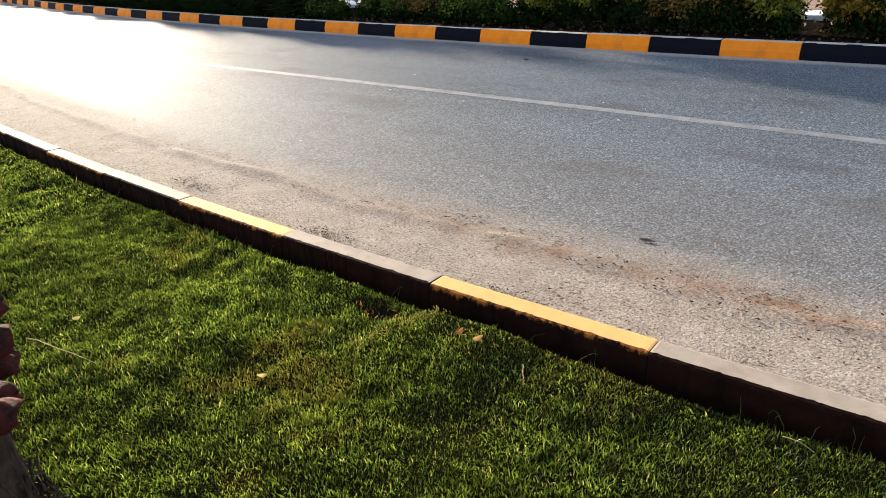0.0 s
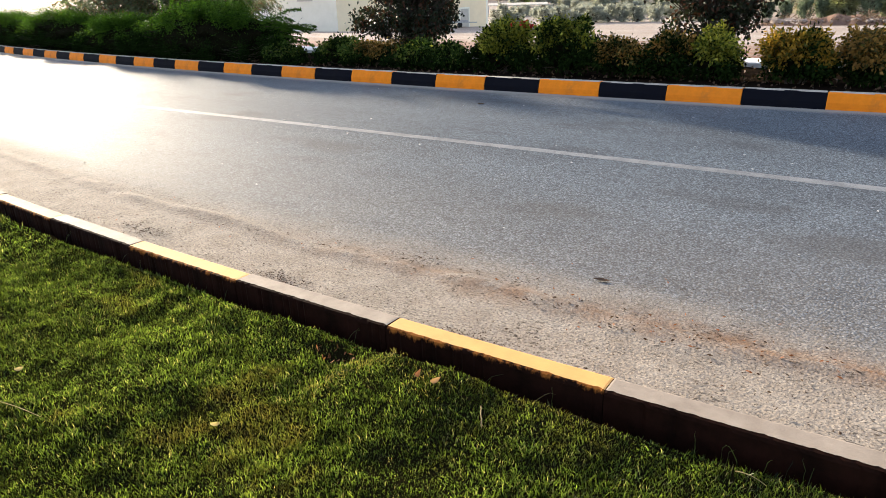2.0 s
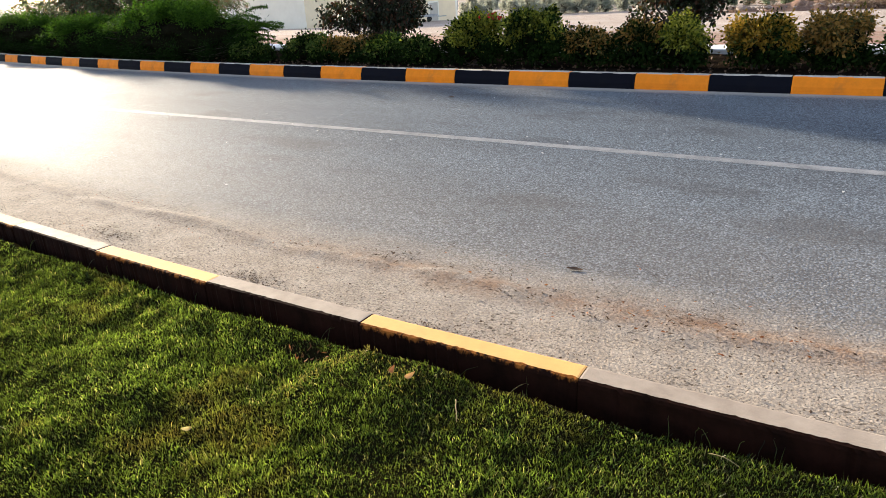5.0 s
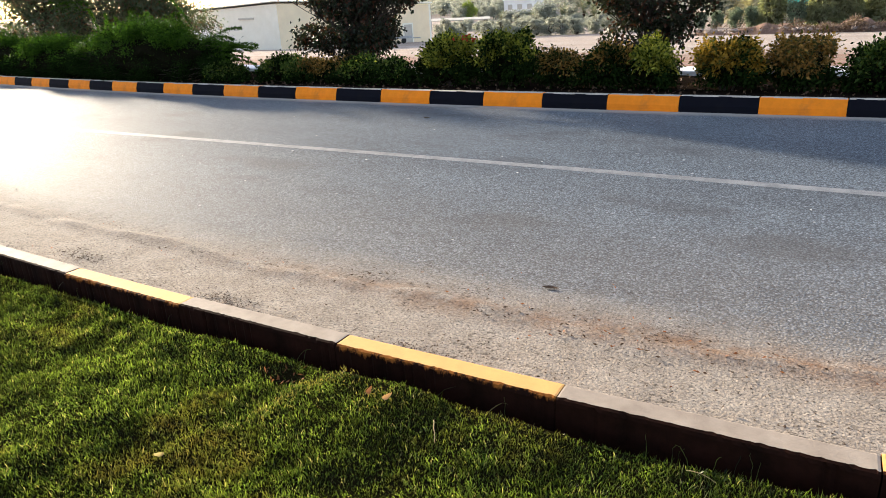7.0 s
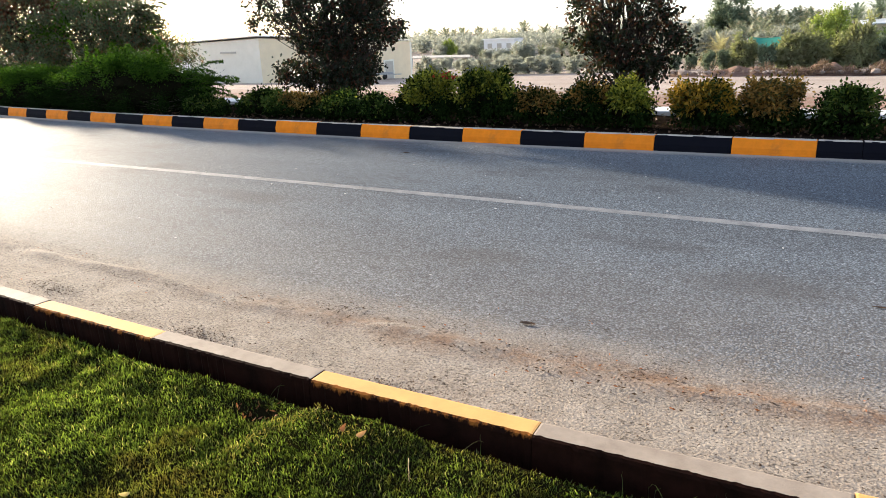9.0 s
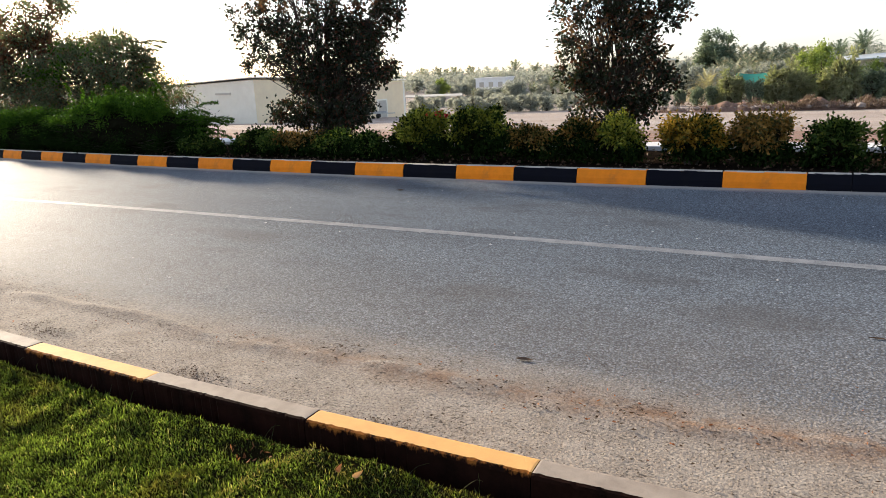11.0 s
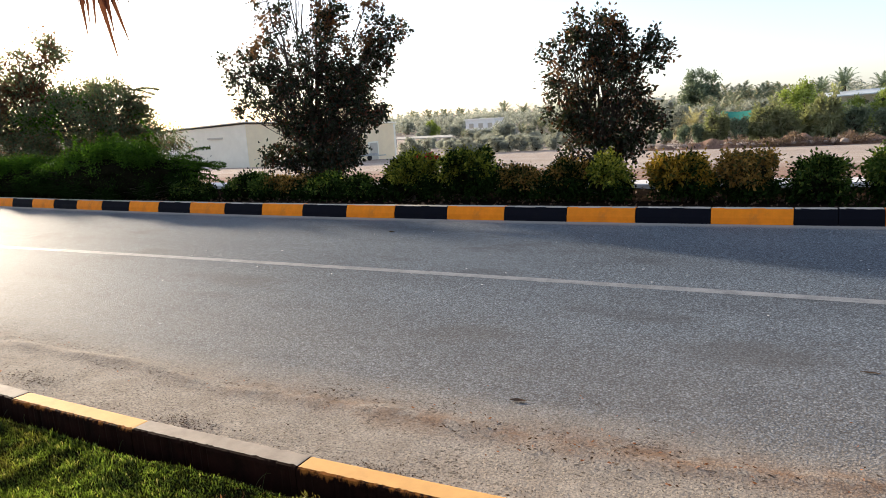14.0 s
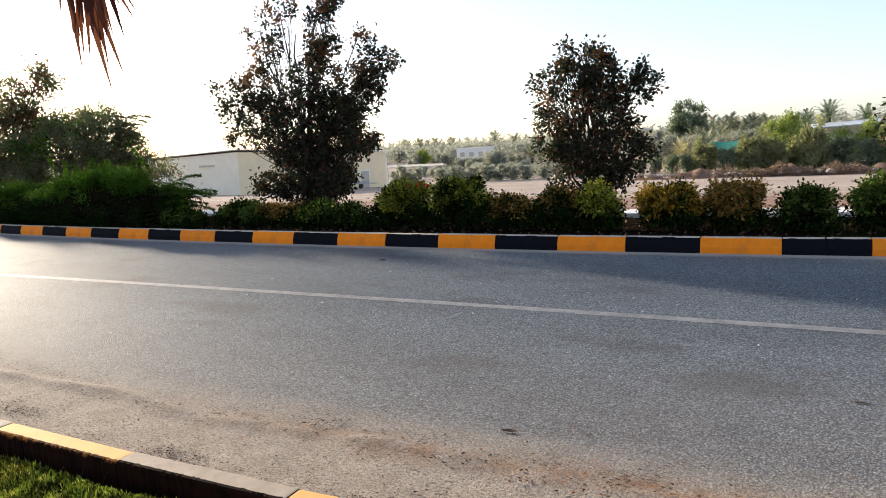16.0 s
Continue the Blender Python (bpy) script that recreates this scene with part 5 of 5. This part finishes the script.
# dead fan: petiole from the crown, blade of folded strips that hang down
hub = np.array([0.363, 1.003, 2.43])
pet = bent((0.0, 0.12, 3.1), hub, 0.12, np.random.default_rng(4), 7, 0.01)
dead = part("dead_frond", mesh_of("dead_frond", *tube(pet, np.linspace(0.018, 0.01, 7), 6), PALM_STUB), near_palm, "dried brown fan leaf hanging down")
vs, nseg = [], 24
across, rngf = np.array([0.9, 0.43, 0.0]), np.random.default_rng(14)
for k in range(nseg):
    u = (k + 0.5) / nseg * 2 - 1
    ang = 0.125 + 0.14 * u + rngf.normal(0, 0.012)
    d = across * math.sin(ang) + np.array([0.0, 0.0, -1.0]) * math.cos(ang)
    L = (0.72 - 0.17 * abs(u - 0.1) ** 1.5) * rngf.uniform(0.86, 1.02)
    toward = np.array([0.43, -0.9, 0]) * (0.03 * (-1) ** k)
    w0, w1 = 0.005, 0.011
    side = unit(np.cross(d, np.array([0.43, -0.9, 0.0])) + np.array([0.3, 0.3, 0]) * rngf.normal(0, 0.8))
    wob = side * rngf.normal(0, 0.02)
    line = [(hub, w0), (hub + d * L * 0.45 + toward, w1), (hub + d * L * 0.78 + toward * 0.6 + wob * 0.4, w1 * 0.75), (hub + d * L + wob, 0.001)]
    for (p, wp), (q, wq) in zip(line, line[1:]):
        vs += [p - side * wp, p + side * wp, q + side * wq, q - side * wq]
vs = np.array(vs)
part("blade", fast_mesh("blade", vs, np.arange(len(vs)).reshape(-1, 4), FROND_DRY), dead)


# ---- small things on lawn and road ----
def fallen_leaf(name, label, mat, at, length, width, turn, tilt=15, curl=0.25):
    n = 7
    v = []
    for i in range(n):
        s = i / (n - 1)
        w = width * 0.5 * math.sin(math.pi * (0.08 + 0.9 * s)) ** 0.8
        z = curl * length * (s - 0.5) ** 2
        v += [((s - 0.5) * length, -w, z + w * 0.5), ((s - 0.5) * length, 0, z), ((s - 0.5) * length, w, z + w * 0.5)]
    f = [(i * 3 + j, (i + 1) * 3 + j, (i + 1) * 3 + j + 1, i * 3 + j + 1) for i in range(n - 1) for j in range(2)]
    ob = new(name, mesh_of(name, v, f, mat, True))
    ob.matrix_world = pose(*at, tilt, 0, turn)
    return tagged(ob, label, "leaf")


fallen_leaf("fallen_leaf", "curled orange dry leaf on the grass", LEAF_ORANGE, (-1.29, 1.82, lawn_z(-1.29, 1.82) + 0.026), 0.05, 0.02, 75, 35, 1.4)
fallen_leaf("fallen_leaf", "curled orange-brown dry leaf on the grass", LEAF_RUST, (-1.38, 1.83, lawn_z(-1.38, 1.83) + 0.026), 0.05, 0.02, 110, 35, 1.6)
fallen_leaf("fallen_leaf", "pale straw-coloured dry leaf on the grass", LEAF_PALE, (-1.89, 1.28, lawn_z(-1.89, 1.28) + 0.026), 0.036, 0.015, 40, 45, 2.2)
fallen_leaf("fallen_leaf", "small pale dry leaf on the grass", LEAF_PALE, (-2.96, 1.11, lawn_z(-2.96, 1.11) + 0.026), 0.035, 0.02, 70, 30, 1.2)
fallen_leaf("fallen_leaf", "dark curled leaf lying on the asphalt", LEAF_BROWN, (-1.28, 3.52, 0.004), 0.1, 0.035, 5, 3, 0.15)
fallen_leaf("fallen_leaf", "dark leaf lying on the asphalt", LEAF_BROWN, (0.55, 4.55, 0.003), 0.11, 0.022, 0, 3, 0.1)
fallen_leaf("fallen_leaf", "small dark leaf on the asphalt", LEAF_BROWN, (-5.13, 8.7, 0.003), 0.09, 0.05, 30, 3, 0.2)
for i, (lx, ly, tn_) in enumerate(((-1.78, 2.0, 20), (-1.05, 1.99, 70), (-2.9, 2.02, 10), (-0.2, 1.99, 120), (-3.6, 2.08, 45), (-0.55, 2.0, 15))):
    fallen_leaf("litter_leaf", "brown leaf litter in the gap beside the kerb", LEAF_BROWN if i % 2 else LEAF_PALE, (lx, near_y(lx) - NEAR_W - 0.04, 0.05), 0.05, 0.03, tn_, 25, 0.6)


def twig(label, a, b, r):
    pts = bent(a, b, 0.01, np.random.default_rng(int(abs(a[0]) * 100)), 7, 0.006)
    ob = new("dry_twig", mesh_of("dry_twig", *tube(pts, np.linspace(r, r * 0.6, 7), 5), DRY_TWIG, True))
    return tagged(ob, label, "twig")


twig("long thin straw-coloured twig lying on the grass", (-2.98, 0.902, lawn_z(-2.98, 0.902) + 0.03), (-2.483, 0.957, lawn_z(-2.483, 0.957) + 0.03), 0.0018)
twig("short pale straw stem lying on the grass", (-1.08, 1.81, lawn_z(-1.08, 1.81) + 0.03), (-1.02, 1.71, lawn_z(-1.02, 1.71) + 0.03), 0.002)
twig("short pale straw stem lying on the grass", (-0.23, 1.9, lawn_z(-0.23, 1.9) + 0.03), (-0.14, 1.885, lawn_z(-0.14, 1.885) + 0.03), 0.0016)

# a few long stray blades that hang over the gap beside the kerb
rs = np.random.default_rng(29)
stray = []
for sx in np.concatenate([rs.uniform(-0.3, 0.2, 7), rs.uniform(-4.5, -0.3, 12)]):
    sy = lawn_edge(sx) - rs.uniform(0.0, 0.02)
    tip = np.array([sx + rs.normal(0, 0.03), sy + rs.uniform(0.02, 0.07), rs.uniform(0.19, 0.235)])
    stray.append(tube(bent((sx, sy, 0.15), tip, 0.02, rs, 5, 0.05), [0.0014, 0.0013, 0.0011, 0.0008, 0.0003], 3))
tagged(new("stray_grass", mesh_of("stray_grass", *joined(stray), GRASS, True)), "long stray grass blades hanging over the kerb gap", "grass", kind="stuff")

# brown litter in the hollow of the lawn
rl = np.random.default_rng(64)
hp = np.stack([-1.86 + rl.normal(0, 0.07, 30), 1.875 + rl.normal(0, 0.025, 30), 0 * rl.random(30)], 1)
hp[:, 2] = [lawn_z(a, b) + 0.006 for a, b, _ in hp]
v, q = leaf_arrays(rl, hp, np.tile([0.2, 0.1, 0.25], (30, 1)), 0.028, 0.008, 0.0, 0.6)
tagged(new("leaf_litter", fast_mesh("leaf_litter", v, q, LEAF_RUST)), "rusty dry litter in a small bare hollow of the lawn", "litter", kind="stuff")

# a crest of dry, yellowed blades round the hollow, and dead stems on the hump
rd = np.random.default_rng(65)
arc = rd.random(300)
sx = np.concatenate([-1.74 + 0.22 * arc ** 2 + rd.normal(0, 0.03, 300), rd.normal(-1.34, 0.07, 120)])
sy = np.concatenate([1.6 + 0.31 * np.sin(arc * np.pi / 2) + rd.normal(0, 0.03, 300), rd.normal(1.83, 0.045, 120)])
sz = np.array([lawn_z(a, b) for a, b in zip(sx, sy)]) + 0.006
v, q = leaf_arrays(rd, np.stack([sx, sy, sz], 1), np.tile([0.1, 0.05, 0.9], (len(sx), 1)), 0.02, 0.0032, 0.0, 0.6)
tagged(new("dry_grass", fast_mesh("dry_grass", v, q, DRY_BLADE)), "yellowed dry blades on a small hump of the lawn", "grass", kind="stuff")

# flat scraps of dead leaf and bark, strewn along the drift
rd = np.random.default_rng(66)
for mat_, share, lab in ((LEAF_BROWN, 230, "dark scraps of dead leaf along the sand drift"), (LEAF_RUST, 110, "rusty scraps of dead leaf along the sand drift")):
    heap = np.concatenate([rd.uniform(-1.7, -0.2, 14), rd.uniform(-3.6, 1.2, 12)])
    sx = np.where(rd.random(share) < 0.7, heap[rd.integers(0, 26, share)] + rd.normal(0, 0.06, share), rd.uniform(-6.5, 1.5, share))
    sy = np.array([near_y(a) + 0.97 + 0.07 * math.sin(a * 2.1) for a in sx]) + rd.normal(0, 0.075, share) + np.where(rd.random(share) < 0.4, rd.uniform(-0.8, 0.6, share), 0)
    v, q = leaf_arrays(rd, np.stack([sx, sy, 0.016 + 0 * sx], 1), np.tile([0.8, -0.25, 0.0], (share, 1)), 0.026, 0.01, 0.0, 0.5)
    v[:, 2] = np.clip(v[:, 2], 0.008, 0.026)
    tagged(new("leaf_scraps", fast_mesh("leaf_scraps", v, q, mat_)), lab, "litter", kind="stuff")

# two smears of dark soil crumbs beside the near kerb
rd = np.random.default_rng(67)
for hx, hy, spread_ in ((-2.95, 0.42, 0.15), (-1.62, 0.36, 0.13), (-4.6, 0.5, 0.2)):
    sx = rd.normal(hx, spread_, 240)
    sy = np.array([near_y(a) for a in sx]) + hy + rd.normal(0, 0.05, 240)
    v, q = leaf_arrays(rd, np.stack([sx, sy, 0.007 + 0 * sx], 1), np.tile([0.5, -0.2, 0.2], (240, 1)), 0.012, 0.009, 0.0, 0.6)
    v[:, 2] = np.clip(v[:, 2], 0.004, 0.014)
    tagged(new("soil_crumbs", fast_mesh("soil_crumbs", v, q, CRUMB)), "dark soil crumbs smeared on the sand beside the kerb", "soil", kind="stuff")

# grit and crumbs of soil: thick along the drift, thin over the lane
rg = np.random.default_rng(31)
n1 = 7600
cx = np.concatenate([rg.uniform(-7, 1.5, 1900), rg.uniform(-9, 2, 5700)])
cl = rg.uniform(-7, 1.5, 60)
cx[:1900] = cl[rg.integers(0, 60, 1900)] + rg.normal(0, 0.1, 1900)
ridge_y = np.array([near_y(a) + 0.98 + 0.06 * math.sin(a * 2.1) for a in cx])
cy = np.concatenate([ridge_y[:1900] + rg.normal(0, 0.09, 1900), ridge_y[1900:] - 0.85 + 4.5 * rg.random(5700) ** 2])
cy = np.where(np.arange(n1) % 3 == 0, ridge_y - 0.8 + np.abs(rg.normal(0, 0.35, n1)), cy)
for c0, (ca, cb) in ((2600, (-2.95, 2.63)), (3000, (-1.55, 2.56)), (3400, (-0.55, 3.2))):
    cx[c0:c0 + 300] = ca + rg.normal(0, 0.13, 300)
    cy[c0:c0 + 300] = cb + rg.normal(0, 0.05, 300)
cs = np.minimum(rg.gamma(1.4, 0.001, n1) + 0.0008, 0.0046)
cs[2600:3700] *= 0.6
cs[:1900] = np.minimum(cs[:1900] * 1.3, 0.0055)
tet = np.array([[-1, -0.8, -0.3], [1, -0.7, -0.3], [0, 1, -0.3], [0.1, 0.1, 0.9]])
ang = rg.uniform(0, 6.28, n1)
rot = np.stack([np.stack([np.cos(ang), -np.sin(ang), 0 * ang], 1), np.stack([np.sin(ang), np.cos(ang), 0 * ang], 1), np.stack([0 * ang, 0 * ang, 1 + 0 * ang], 1)], 1)
gv2 = np.einsum("nij,kj->nki", rot, tet * np.array([1.5, 1, 0.8])) * cs[:, None, None] + np.stack([cx, cy, 0.004 + 0 * cx], 1)[:, None]
o4 = (np.arange(n1) * 4)[:, None]
gt = np.concatenate([o4 + np.array([[0, 1, 3]]), o4 + np.array([[1, 2, 3]]), o4 + np.array([[2, 0, 3]])])
tagged(new("grit", fast_mesh("grit", gv2.reshape(-1, 3), gt, CRUMB, True)), "dark grit and crumbs of soil scattered on the road", "grit", kind="stuff")
rg = np.random.default_rng(32)
cx, cy = rg.uniform(-9, 3, 90), rg.uniform(3.6, 9.5, 90)
v, q = leaf_arrays(rg, np.stack([cx, cy, 0.008 + 0 * cx], 1), np.tile([0.5, 0.3, 0.0], (90, 1)), 0.028, 0.02, 0.0, 0.3)
v[:, 2] = np.clip(v[:, 2], 0.004, 0.014)
tagged(new("pale_flecks", fast_mesh("pale_flecks", v, q, FLECK)), "pale dry flecks strewn over the asphalt", "litter", kind="stuff")
# leaf litter on the planting bed
cx = rg.uniform(-30, 4, 2500)
cy = np.array([far_y(a) for a in cx]) + rg.uniform(0.2, 2.6, 2500)
v, q = leaf_arrays(rg, np.stack([cx, cy, 0.16 + 0 * cx], 1), np.tile([0.3, 0.1, 0.1], (2500, 1)), 0.07, 0.04, 0.0, 0.5)
v[:, 2] = np.clip(v[:, 2], 0.12, 0.2)
tagged(new("leaf_litter", fast_mesh("leaf_litter", v, q, LEAF_BROWN)), "brown fallen leaves under the shrubs", "litter", kind="stuff")

# low green ground cover at the open end of the bed
cx = rg.uniform(0.6, 4.5, 1500)
cy = np.array([far_y(a) for a in cx]) + 0.25 + np.abs(rg.normal(0, 0.7, 1500))
v, q = leaf_arrays(rg, np.stack([cx, cy, 0.14 + 0.02 * rg.random(1500)], 1), np.tile([0.0, 0.0, 0.8], (1500, 1)), 0.07, 0.01, 0.0, 0.5)
tagged(new("ground_cover", fast_mesh("ground_cover", v, q, LV_SHADED)), "low grassy ground cover behind the kerb", "grass", kind="stuff")
# woods on the rise that close the view
n7 = 34000
az = rg.uniform(-14, 34, n7)
dd = rg.uniform(136, 188, n7)
topel = np.where(az > 9, 0.12 + 0.16 * np.sin(az * 1.7) * np.sin(az * 0.6), 0.5 + 0.25 * np.sin(az * 1.3))
px, py = -np.sin(np.radians(az)) * dd, np.cos(np.radians(az)) * dd
gz = np.array([ground_z(a, b) for a, b in zip(px, py)])
top = 1.63 + np.tan(np.radians(topel)) * dd + 0.5 * np.sin(az * 9.0) + 0.3 * np.sin(az * 23.0)
pz = gz + (np.maximum(top, gz + 0.6) - gz) * rg.random(n7)
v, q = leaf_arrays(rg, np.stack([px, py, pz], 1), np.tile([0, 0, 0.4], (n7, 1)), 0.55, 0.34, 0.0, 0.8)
tagged(new("far_woods", fast_mesh("far_woods", v, q, LV_FAR_HAZED)), "hazy grey-green woods and groves on the rise", "woods", kind="stuff")

# dry scrub caught on the spoil bank
n8 = 5000
cx = np.concatenate([rg.normal(0.2, 1.5, 2600), rg.normal(4.2, 0.8, 900), rg.uniform(-9, 15, 1500)])
cy = 55 + 0.18 * cx + rg.normal(-0.6, 0.9, n8)
cz = np.array([ground_z(a, b) for a, b in zip(cx, cy)]) + 0.1 + rg.random(n8) * 0.75 * (0.5 + 0.5 * np.sin(cx * 2.7) * np.sin(cx * 1.1 + 1))
v, q = leaf_arrays(rg, np.stack([cx, cy, cz], 1), np.tile([0.3, 0, 0.15], (n8, 1)), 0.38, 0.06, 0.0, 0.9)
tagged(new("dry_scrub", fast_mesh("dry_scrub", v, q, LV_SCRUB)), "dry reddish-brown scrub on the spoil bank", "scrub", kind="stuff")

# a dry weed in the gap beside the kerb
weed = thing("dry_weed", "dry reddish weed with thin stalks beside the kerb", "weed", at=(-0.02, near_y(0) - NEAR_W - 0.05, 0.02))
rw = np.random.default_rng(91)
pieces = [tube(bent((rw.normal(0, 0.02), rw.normal(0, 0.01), 0), (rw.normal(0, 0.06), rw.normal(-0.02, 0.03), rw.uniform(0.05, 0.13)), 0.02, rw, 5, 0.05), np.linspace(0.0013, 0.0006, 5), 4) for _ in range(22)]
part("stalk", mesh_of("stalk", *joined(pieces), DRY_TWIG), weed)
wp = rw.normal(0, 1, (120, 3)) * np.array([0.06, 0.02, 0.02]) + np.array([0, -0.01, 0.05])
wv, wq = leaf_arrays(rw, wp, np.tile([0, 0, 0.5], (120, 1)), 0.03, 0.008)
tagged(part("leaves", fast_mesh("leaves", wv, wq, LEAF_BROWN), weed), kind="stuff")
